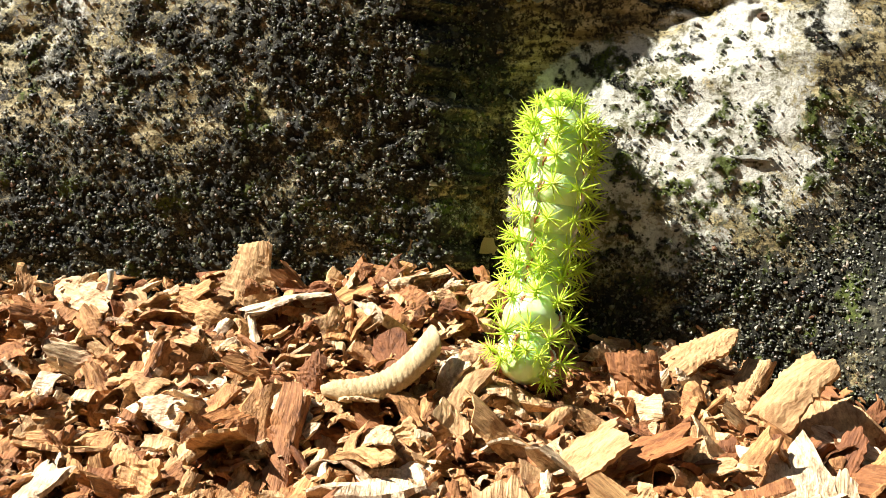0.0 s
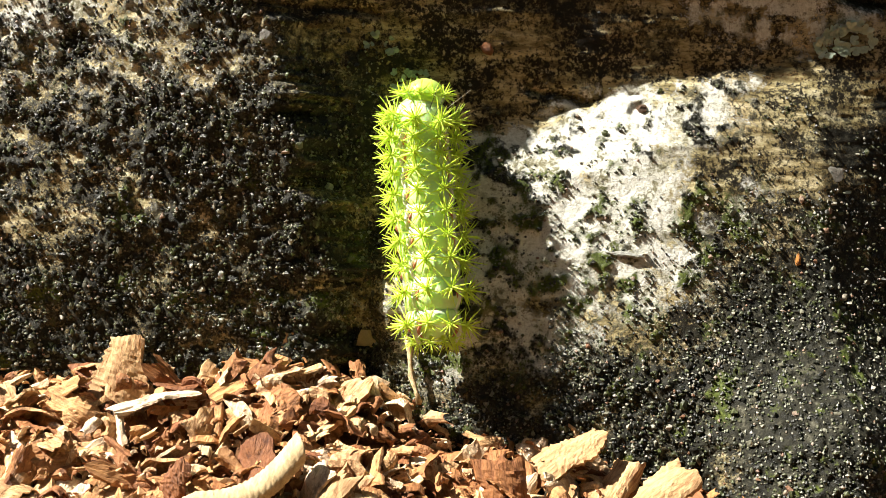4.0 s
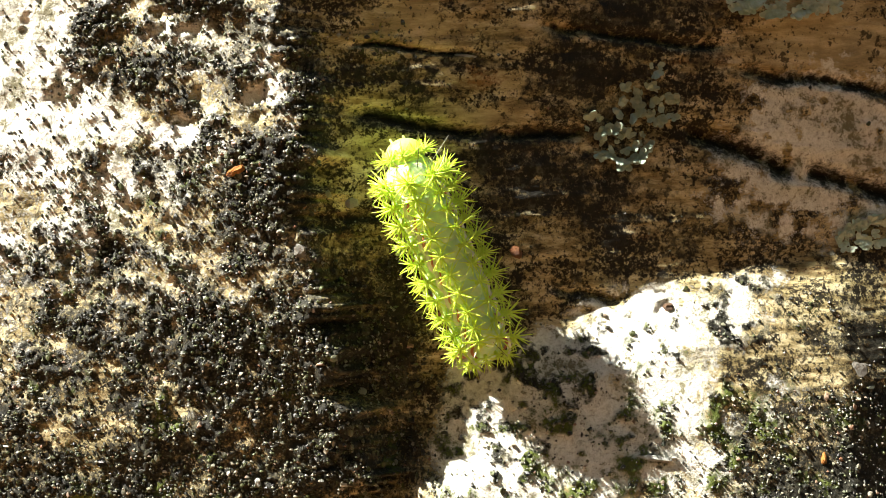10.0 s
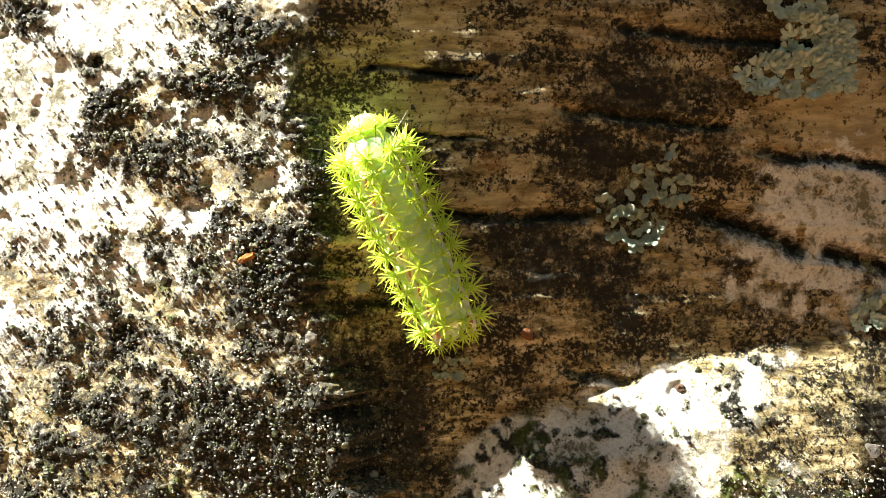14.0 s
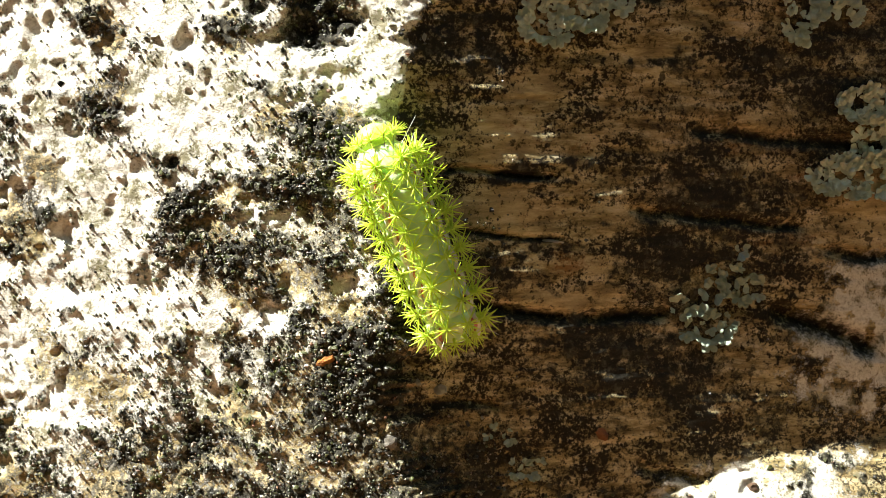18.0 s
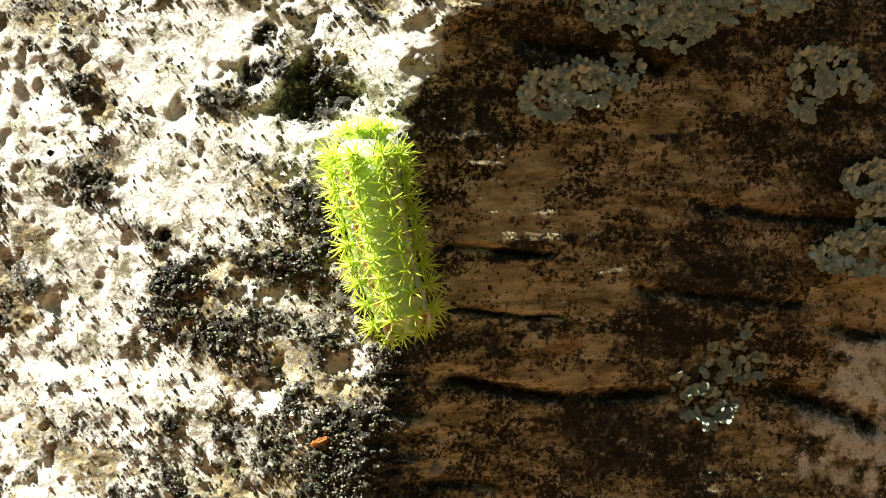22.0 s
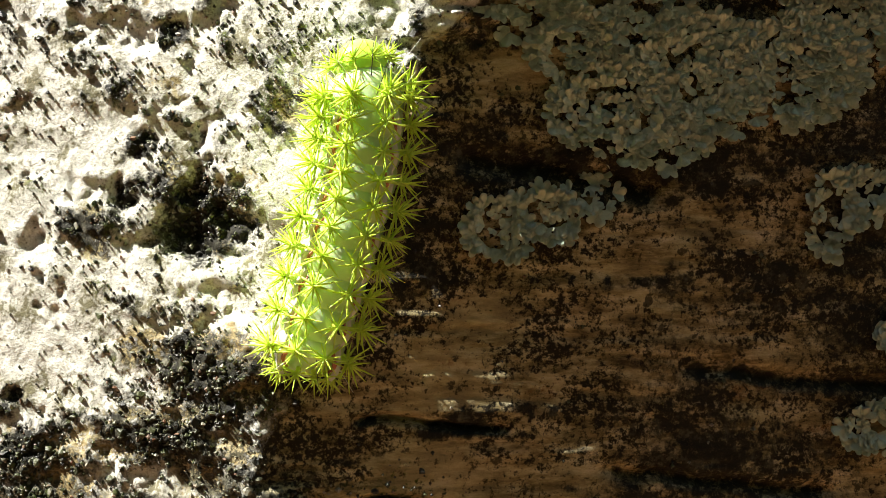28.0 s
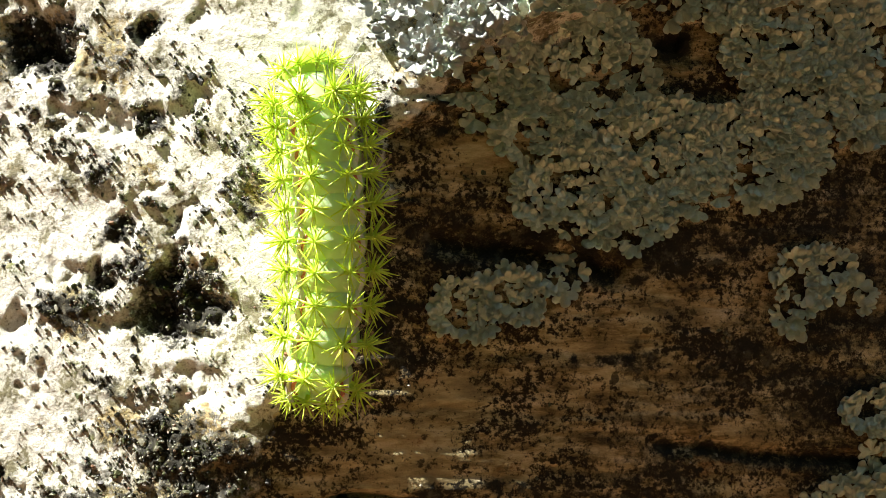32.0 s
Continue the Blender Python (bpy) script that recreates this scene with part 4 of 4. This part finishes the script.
MAT_BLOBS = [(40, 156, 6, 6), (52, 158, 10, 9), (46, 149, 4.5, 4), (52, 141, 8, 6), (58, 137.5, 6, 4), (63, 146, 9, 7), (76, 147, 9, 7), (83, 153, 9, 8), (80, 163, 10, 7), (56, 167, 12, 5), (72, 168, 7, 4), (92, 158, 6, 9), (68, 141, 5, 2.5)]
MAT_GAPS = [(67, 160.5, 5.0, 4.2), (61, 163.5, 2.2, 3.0), (56, 149.5, 2.4, 1.4), (72, 153.5, 3.0, 1.8), (47, 145.2, 2.6, 1.3), (88, 146.5, 2.2, 1.6)]
lichen(MAT_BLOBS, 1750, 0.0018, "wide grey-green leafy lichen mat with brown gaps on the log", 5, gaps=MAT_GAPS)
lichen([(29, 164.5, 4.0, 5.0), (32.5, 158.5, 3.0, 2.6), (39, 164, 3.5, 4.0), (35, 161, 3.5, 3.0), (42, 160, 2, 1.5)], 150, 0.0019, "sunlit whitish lobed lichen on the log", 6, LOBES_PALE)
lichen([(111, 57, 4.0, 2.0), (108, 55.5, 2.0, 1.4)], 40, 0.0016, GREY, 7)
lichen([(94, 111.5, 4.0, 2.6)], 45, 0.0018, GREY, 8)
lichen([(29, 54.4, 2.6, 1.2), (34, 48.5, 3.0, 1.6)], 26, 0.0012, GREY, 10, LOBES_DULL)


# ---- small things on the log ----
def small_piece(name, x, z, size, mat, label, category, seed, tilt=(0, 0, 0), sunk=0.3):
    """A small irregular lump or splinter on the face; size is its width, height and thickness."""
    rng = np.random.RandomState(seed)
    bm = bmesh.new()
    bmesh.ops.create_icosphere(bm, subdivisions=2, radius=0.5)
    for v in bm.verts:
        v.co *= 0.68 + 0.56 * rng.rand()
    me = bpy.data.meshes.new(name)
    bm.to_mesh(me)
    bm.free()
    me.materials.append(mat)
    ob = new(name, me)
    p = face_point(x, z, size[2] * (0.5 - sunk))
    spin = Euler([radians(a) for a in tilt]).to_matrix().to_4x4()
    ob.matrix_world = LEAN @ Matrix.Translation(p) @ spin @ Matrix.Diagonal((size[0], size[2], size[1], 1))
    return tagged(ob, label, category)


small_piece("wood_splinter", 0.0, 0.068, (0.0036, 0.0014, 0.0012), ORANGE, "small orange wood splinter stuck to the crust", "splinter", 1, (0, -25, 0))
small_piece("bark_lump", 0.0108, 0.0545, (0.0024, 0.0024, 0.0010), GREY_KNOB, "round grey knob in the crust of the log", "knob", 2)
small_piece("lichen_flake", 0.0190, 0.0626, (0.0026, 0.0020, 0.0012), PALE_GRAIN, "pale lichen flake on the shaded wood", "lichen", 3)
small_piece("lichen_flake", 0.0203, 0.0300, (0.0016, 0.0018, 0.0010), PALE_GRAIN, "pale flake on black algae", "lichen", 4)
small_piece("lichen_flake", 0.0029, 0.0150, (0.0012, 0.0016, 0.0010), PALE_GRAIN, "pale yellowish flake on black algae", "lichen", 5)
small_piece("bark_crumb", 0.0470, 0.0541, (0.0026, 0.0018, 0.0007), CHIP_RED, "small orange-brown bark crumb", "bark crumb", 6, (0, 40, 0))
small_piece("bark_crumb", 0.1000, 0.0180, (0.0010, 0.0024, 0.0010), ORANGE, "small orange bark crumb in the crust", "bark crumb", 7)
small_piece("bark_lump", 0.0740, 0.0441, (0.0018, 0.0015, 0.0012), DARK_BARK, "dark brown knot stub on the pale knoll", "knob", 8)
small_piece("white_splinter", 0.0705, 0.0189, (0.0062, 0.0010, 0.0010), PALE_GRAIN, "thin white splinter on the pale crust", "splinter", 9, (0, 8, 0))
small_piece("white_splinter", 0.0385, 0.0878, (0.0040, 0.0006, 0.0006), PALE_GRAIN, "thin pale splinter along the grain", "splinter", 10, (0, 8, 0))
small_piece("lichen_flake", 0.1075, 0.0330, (0.0034, 0.0028, 0.0005), GREY_KNOB, "round grey lichen disc on the log", "lichen", 11)


straw("straw_splinter", LEAN @ face_point(0.0338, 0.0050, 0.0006), LEAN @ face_point(0.0360, -0.0060, 0.0025), 0.0005, TAN, "pale straw splinter leaning on the log's foot")
straw("pale_stick", Vector((-0.0365, -0.010, 0.006)), Vector((-0.0362, -0.008, 0.0150)), 0.0006, PALE_GRAIN, "thin whitish stick standing in the wood chips")
small_piece("wood_flake", 0.0271, 0.0040, (0.0040, 0.0034, 0.0008), TAN, "small tan wood flake stuck on the black crust", "wood flake", 21, (0, 30, 0), 0.1)
small_piece("wood_chunk", 0.1150, -0.0090, (0.0120, 0.0034, 0.0030), PALE_GRAIN, "white split piece of wood on the log's foot", "wood chunk", 22, (0, -22, 0), 0.1)


# ---- the caterpillar ----
RADIUS = 0.0050
# where along the body its rings sit, 0 head to 1 tail
ALONG = [0.118, 0.180, 0.247, 0.320, 0.396, 0.474, 0.554, 0.636, 0.720, 0.808, 0.905]
COUNT = len(ALONG)


def ring_profile(t):
    """Girth along a ring: swollen in the middle, with a shallow second fold, creased at both ends."""
    return 0.80 + 0.20 * math.sin(math.pi * t) ** 0.7 - 0.018 * math.exp(-((t - 0.66) / 0.06) ** 2)


def ring_mesh(length, r0, r1, r2, sides=32, rows=15):
    """A body ring, fluted where the tufts stand, flatter below."""
    V, F = [], []
    for j in range(rows):
        t = j / (rows - 1)
        r = (r0 * (1 - t) ** 2 + 2 * r1 * t * (1 - t) + r2 * t * t) * ring_profile(t)
        for i in range(sides):
            a = 2 * math.pi * i / sides
            w = r * (1 + 0.022 * math.cos(6.4 * a) * math.sin(math.pi * t))
            x, z = w * math.sin(a), w * math.cos(a)
            V.append((x, (t - 0.5) * length, z if z > 0 else z * 0.88))
    for j in range(rows - 1):
        for i in range(sides):
            k = (i + 1) % sides
            F.append((j * sides + i, j * sides + k, (j + 1) * sides + k, (j + 1) * sides + i))
    F += [tuple(range(sides - 1, -1, -1)), tuple((rows - 1) * sides + i for i in range(sides))]
    return V, F


def cone(V, F, a, b, ra, rb, sides=5):
    """Adds a thin tapered rod from a to b."""
    d = (b - a).normalized()
    u = d.orthogonal().normalized()
    w = d.cross(u)
    at = len(V)
    for p, r in ((a, ra), (b, rb)):
        for i in range(sides):
            t = 6.2832 * i / sides
            V.append(tuple(p + r * (math.cos(t) * u + math.sin(t) * w)))
    for i in range(sides):
        k = (i + 1) % sides
        F.append((at + i, at + k, at + sides + k, at + sides + i))
    F.append(tuple(at + sides + i for i in range(sides)))


def tuft_mesh(seed, spines=17, reach=0.0029):
    """A branching spine: a stalk with spines that stand out all round like a star, z outwards."""
    rng = np.random.RandomState(seed)
    V, F = [], []
    cone(V, F, Vector((0, 0, -0.0006)), Vector((0, 0, 0.0015)), 0.00045, 0.00020, 7)
    for i in range(spines):
        up = 0.02 + 0.93 * ((i + 0.5) / spines) ** 1.3
        a = i * 2.399 + 0.5 * rng.rand()
        flat = math.sqrt(1 - up * up)
        d = Vector((math.cos(a) * flat, math.sin(a) * flat, up))
        start = Vector((0, 0, 0.0007 + 0.0008 * up))
        long = reach * (0.72 + 0.36 * rng.rand())
        mid = start + d * long * 0.55
        tip = mid + (d + Vector((0, 0, 0.18 * rng.rand()))).normalized() * long * 0.45
        cone(V, F, start, mid, 0.00013, 0.00010)
        cone(V, F, mid, tip, 0.00010, 0.00003)
    return V, F


def line_mesh(side, length, radius, angle, half, lift, wave):
    """A wavy band along one flank of a ring."""
    V, F, n = [], [], 9
    for j in range(n):
        t = j / (n - 1)
        mid = angle + wave * math.sin(2 * math.pi * t)
        wide = half * (0.7 + 0.5 * math.sin(math.pi * t))
        r = radius * ring_profile(t) * (1 + 0.022 * math.cos(6.4 * mid) * math.sin(math.pi * t)) + lift
        for k in range(4):
            a = side * (mid + wide * (k / 1.5 - 1))
            rr = r if k in (1, 2) else r - lift * 1.6
            V.append((rr * math.sin(a), (t - 0.5) * length, rr * math.cos(a)))
    for j in range(n - 1):
        for k in range(3):
            F.append((j * 4 + k, j * 4 + k + 1, j * 4 + k + 5, j * 4 + k + 4))
    return V, F


def build_caterpillar():
    root = new("caterpillar")
    tagged(root, "bright green spiny caterpillar crawling up the log", "caterpillar")
    tufts = [mesh_only("spine_tuft", *tuft_mesh(s), SPINE) for s in range(5)]
    rings = []
    spacing = 0.0043
    for i in range(COUNT):
        s = i / (COUNT - 1)
        girth = RADIUS * (0.88 + 0.13 * math.sin(math.pi * min(1, 0.15 + 0.80 * s)) ** 0.7)
        length = spacing * 1.32
        ends = (girth, girth * 1.03, girth)
        if i == 0:
            ends = (girth, girth * 1.12, girth * 0.34)
        if i == COUNT - 1:
            ends = (girth * 0.40, girth * 1.12, girth * 1.03)
        me = mesh_only("body_ring", *ring_mesh(length, *ends), SKIN)
        ring = child("body_ring", me, root, Matrix.Identity(4))
        rings.append(ring)
        for q, a in enumerate((-98, -63, -21, 21, 63, 98)):
            rot = Euler((0, radians(a), 0)).to_matrix().to_4x4()
            size = 0.85 if abs(a) > 90 else 1.10 + 0.14 * ((3 * i + 5 * q) % 4) / 3
            lean = Euler((radians(-24 if i == 0 else 22 if i == COUNT - 1 else 6), 0, radians(40 * i + 70 * q))).to_matrix().to_4x4()
            child("spine_tuft", tufts[(i + q) % 5], ring, rot @ Matrix.Translation((0, -0.0014 if i == 0 else 0.0003, girth * 0.97)) @ lean @ Matrix.Diagonal((size, size, size, 1)))
        if i in (0, COUNT - 1):
            way = 1 if i == 0 else -1
            for q, a in enumerate((-88, -54, -20, 16, 50, 86)):
                rot = Euler((0, radians(a), 0)).to_matrix().to_4x4()
                lean = Euler((radians(-50 * way), 0, 0)).to_matrix().to_4x4()
                child("spine_tuft", tufts[q % 5], ring, rot @ Matrix.Translation((0, way * length * 0.30, girth * 0.66)) @ lean @ Matrix.Diagonal((0.85, 0.85, 0.85, 1)))
        if 2 <= i:
            for side in (-1, 1):
                me = mesh_only("side_line", *line_mesh(side, length, girth, 0.86, 0.070, 0.00040, 0.05), WHITE_LINE)
                child("side_line", me, ring, Matrix.Identity(4), "white wavy side line")
                me = mesh_only("red_line", *line_mesh(side, length * 0.60, girth, 0.73, 0.055, 0.00026, 0.06), RED_LINE)
                child("red_line", me, ring, Matrix.Identity(4), "red-brown side line")
        if i == 9:
            V, F = [], []
            cone(V, F, Vector((0.0026, -0.0004, 0.0038)), Vector((0.0028, 0.0004, 0.0046)), 0.0005, 0.0003, 7)
            child("dark_speck", mesh_only("dark_speck", V, F, BRISTLE), ring, Matrix.Identity(4), "small black speck")
        if i in (5, 6, 7, 8, COUNT - 1):
            for side in (-1, 1):
                V, F = [], []
                a = side * 2.25
                d = Vector((math.sin(a), 0, math.cos(a)))
                cone(V, F, d * girth * 0.7, d * girth * 1.12, 0.0012, 0.0008, 9)
                child("proleg", mesh_only("proleg", V, F, RED_LINE), ring, Matrix.Identity(4), "short red-brown proleg")
        if i in (0, 1, COUNT - 1):
            rng = np.random.RandomState(90 + i)
            for k in range(5):
                V, F = [], []
                a = radians(-80 + 40 * k + 15 * rng.rand())
                d = Vector((math.sin(a), (1.1 if i < 2 else -1.0) * (0.3 + 0.6 * rng.rand()), math.cos(a) * 0.8)).normalized()
                p = Vector((math.sin(a), 0, math.cos(a))) * girth * 0.9
                cone(V, F, p, p + d * (0.0042 + 0.0022 * rng.rand()), 0.00007, 0.00003, 4)
                dark = k % 2 == 0
                child("bristle", mesh_only("bristle", V, F, BRISTLE if dark else HAIR), ring, Matrix.Identity(4), "long dark bristle" if dark else "long pale hair")
    # head: a smooth dome with two mouth palps and small dark eyes
    bm = bmesh.new()
    bmesh.ops.create_uvsphere(bm, u_segments=24, v_segments=16, radius=0.0034)
    for v in bm.verts:
        v.co.y *= 0.85
        v.co.z *= 0.92
        v.co.x *= 1.0 - 0.10 * math.exp(-(v.co.x / 0.0005) ** 2)
    me = bpy.data.meshes.new("head")
    bm.to_mesh(me)
    bm.free()
    me.materials.append(HEAD)
    me.polygons.foreach_set("use_smooth", [True] * len(me.polygons))
    head = child("head", me, root, Matrix.Identity(4), "smooth pale green head")
    for side in (-1, 1):
        V, F = [], []
        cone(V, F, Vector((side * 0.0010, 0.0020, -0.0014)), Vector((side * 0.0012, 0.0032, -0.0020)), 0.00035, 0.00018, 7)
        child("palp", mesh_only("palp", V, F, HEAD), head, Matrix.Identity(4))
    return root, rings, head


CATERPILLAR, RINGS, HEAD_PART = build_caterpillar()

# the body's middle line on the log's face: seconds, then five places (x, z) in millimetres from head to tail
BODY_A = [
    (0, 38.7, 29.9, 38.3, 19.9, 36.9, 7.7, 34.6, -4.4, 32.3, -18.4),
    (1, 38.5, 33.0, 39.3, 22.9, 39.3, 12.9, 37.8, 0.1, 35.1, -14.9),
    (2, 37.0, 38.7, 37.3, 27.8, 37.6, 16.5, 37.7, 5.3, 37.8, -5.6),
    (2.5, 37.5, 40.2, 36.7, 26.9, 36.8, 15.5, 36.5, 4.3, 37.2, -5.6),
    (4.5, 36.5, 49.8, 36.4, 40.9, 37.5, 29.5, 39.1, 18.3, 39.6, 4.9),
    (5, 36.3, 52.2, 37.5, 42.1, 39.1, 30.0, 39.3, 20.4, 39.4, 8.8),
    (6, 35.7, 57.0, 35.4, 48.1, 37.4, 36.6, 39.6, 25.4, 41.0, 12.0),
    (7, 33.4, 61.7, 34.8, 52.0, 37.6, 40.4, 39.3, 30.1, 41.4, 18.0),
]
BODY_B = [
    (8, 31.9, 65.0, 33.8, 55.4, 37.3, 45.2, 39.8, 36.2, 42.6, 25.0),
    (9, 30.0, 67.9, 31.8, 59.0, 35.9, 49.4, 39.2, 39.2, 42.0, 28.7),
    (10, 27.8, 72.7, 30.6, 63.4, 35.4, 52.6, 39.0, 44.1, 42.4, 34.6),
    (11, 24.6, 78.5, 27.4, 69.5, 32.3, 60.1, 36.6, 51.5, 40.9, 42.2),
    (12, 23.6, 81.3, 26.8, 71.8, 31.3, 62.4, 35.5, 53.5, 40.3, 43.3),
    (13, 23.7, 86.7, 24.5, 77.9, 28.0, 68.0, 32.0, 58.9, 35.6, 49.6),
    (13.5, 21.4, 88.5, 23.6, 79.8, 28.5, 69.4, 32.2, 60.8, 35.8, 50.9),
    (15.5, 12.0, 98.6, 14.9, 89.8, 19.3, 80.6, 23.3, 70.9, 28.1, 60.2),
]
BODY_C = [
    (16, 11.9, 99.7, 13.3, 91.2, 18.3, 80.9, 23.4, 71.8, 28.3, 62.3),
    (17, 10.7, 102.6, 13.3, 94.5, 17.0, 85.2, 20.7, 75.7, 25.3, 65.4),
    (18, 8.3, 106.4, 11.4, 98.0, 15.5, 89.5, 19.0, 80.3, 22.7, 69.9),
    (19, 7.7, 110.1, 8.9, 101.4, 13.7, 92.2, 18.3, 82.9, 22.6, 72.9),
    (20, 6.4, 111.7, 8.0, 103.5, 11.7, 94.2, 15.6, 85.6, 19.5, 76.7),
    (21, 7.7, 116.9, 7.9, 109.5, 9.5, 100.3, 12.6, 91.8, 16.4, 82.9),
    (22, 7.9, 119.9, 8.5, 111.8, 9.9, 103.7, 12.3, 94.6, 15.2, 85.5),
    (23, 13.4, 123.9, 11.4, 115.8, 10.2, 107.1, 10.8, 98.4, 13.8, 88.8),
]
BODY_D = [
    (24, 18.2, 124.6, 15.4, 115.8, 12.4, 107.8, 11.0, 99.8, 11.0, 90.9),
    (25, 18.8, 130.6, 17.0, 122.4, 13.9, 113.4, 11.6, 104.3, 9.6, 94.6),
    (26, 20.5, 138.1, 20.1, 130.0, 18.4, 120.7, 14.8, 110.3, 11.6, 97.2),
    (28.5, 18.6, 148.6, 20.8, 139.3, 18.8, 127.6, 16.5, 117.8, 14.0, 106.5),
    (30, 16.5, 153.5, 17.8, 143.9, 20.6, 134.0, 20.2, 122.6, 17.2, 109.6),
    (32, 16.7, 157.6, 18.9, 147.8, 20.3, 136.4, 19.9, 124.3, 17.8, 110.9),
]
BODY = BODY_A + BODY_B + BODY_C + BODY_D
# seconds and the degrees by which its back leans to the sunny side (below nought: away from it)
ROLL = [(0, -20), (4.5, -15), (12, -19), (18, -12), (22, -8), (24, -5), (26, -9), (28.5, -15), (32, -15)]


def body_frame(row, roll, s):
    """The pose of the body at s (0 head, 1 tail) in the log's space."""
    px, pz = np.array(row[0::2]) / 1000, np.array(row[1::2]) / 1000
    k = np.linspace(0, 1, 5)

    def place(q):
        # a smooth line through the five places
        q = min(max(q, -0.02), 1.02)
        x, z = np.polyfit(k, px, 3), np.polyfit(k, pz, 3)
        return float(np.polyval(x, q)), float(np.polyval(z, q))

    def out(x, z):
        a, b = np.meshgrid(np.linspace(-0.004, 0.004, 5), np.linspace(-0.004, 0.004, 5))
        return float(np.mean(lie(x + a, z + b)))

    def spot(q):
        x, z = place(q)
        return Vector((x, -out(x, z) - RADIUS * 0.98, z))

    p, ahead, behind = spot(s), spot(s - 0.03), spot(s + 0.03)
    f = (ahead - behind).normalized()
    n = Vector((0, -1, 0))
    n = (n - f * n.dot(f)).normalized()
    right = f.cross(n)
    a = radians(roll)
    n2 = n * math.cos(a) - right * math.sin(a)
    right = f.cross(n2)
    m = Matrix((right, f, n2)).transposed().to_4x4()
    m.translation = p
    return m


def motions():
    root_rows, ring_rows, head_rows = [], [[] for _ in RINGS], []
    for t, *row in BODY:
        roll = float(np.interp(t, [r[0] for r in ROLL], [r[1] for r in ROLL]))
        base = Matrix.Translation(body_frame(row, 0, 0.5).translation)
        root_rows.append((t, LEAN @ base))
        inv = base.inverted()
        for i in range(COUNT):
            ring_rows[i].append((t, inv @ body_frame(row, roll, ALONG[i])))
        nod = body_frame(row, roll, 0.085)
        head_rows.append((t, inv @ nod @ Matrix.Translation((0, 0.0010, 0.0004))))
    walk(CATERPILLAR, root_rows)
    walk(HEAD_PART, head_rows)
    for ring, rows in zip(RINGS, ring_rows):
        walk(ring, rows)


motions()
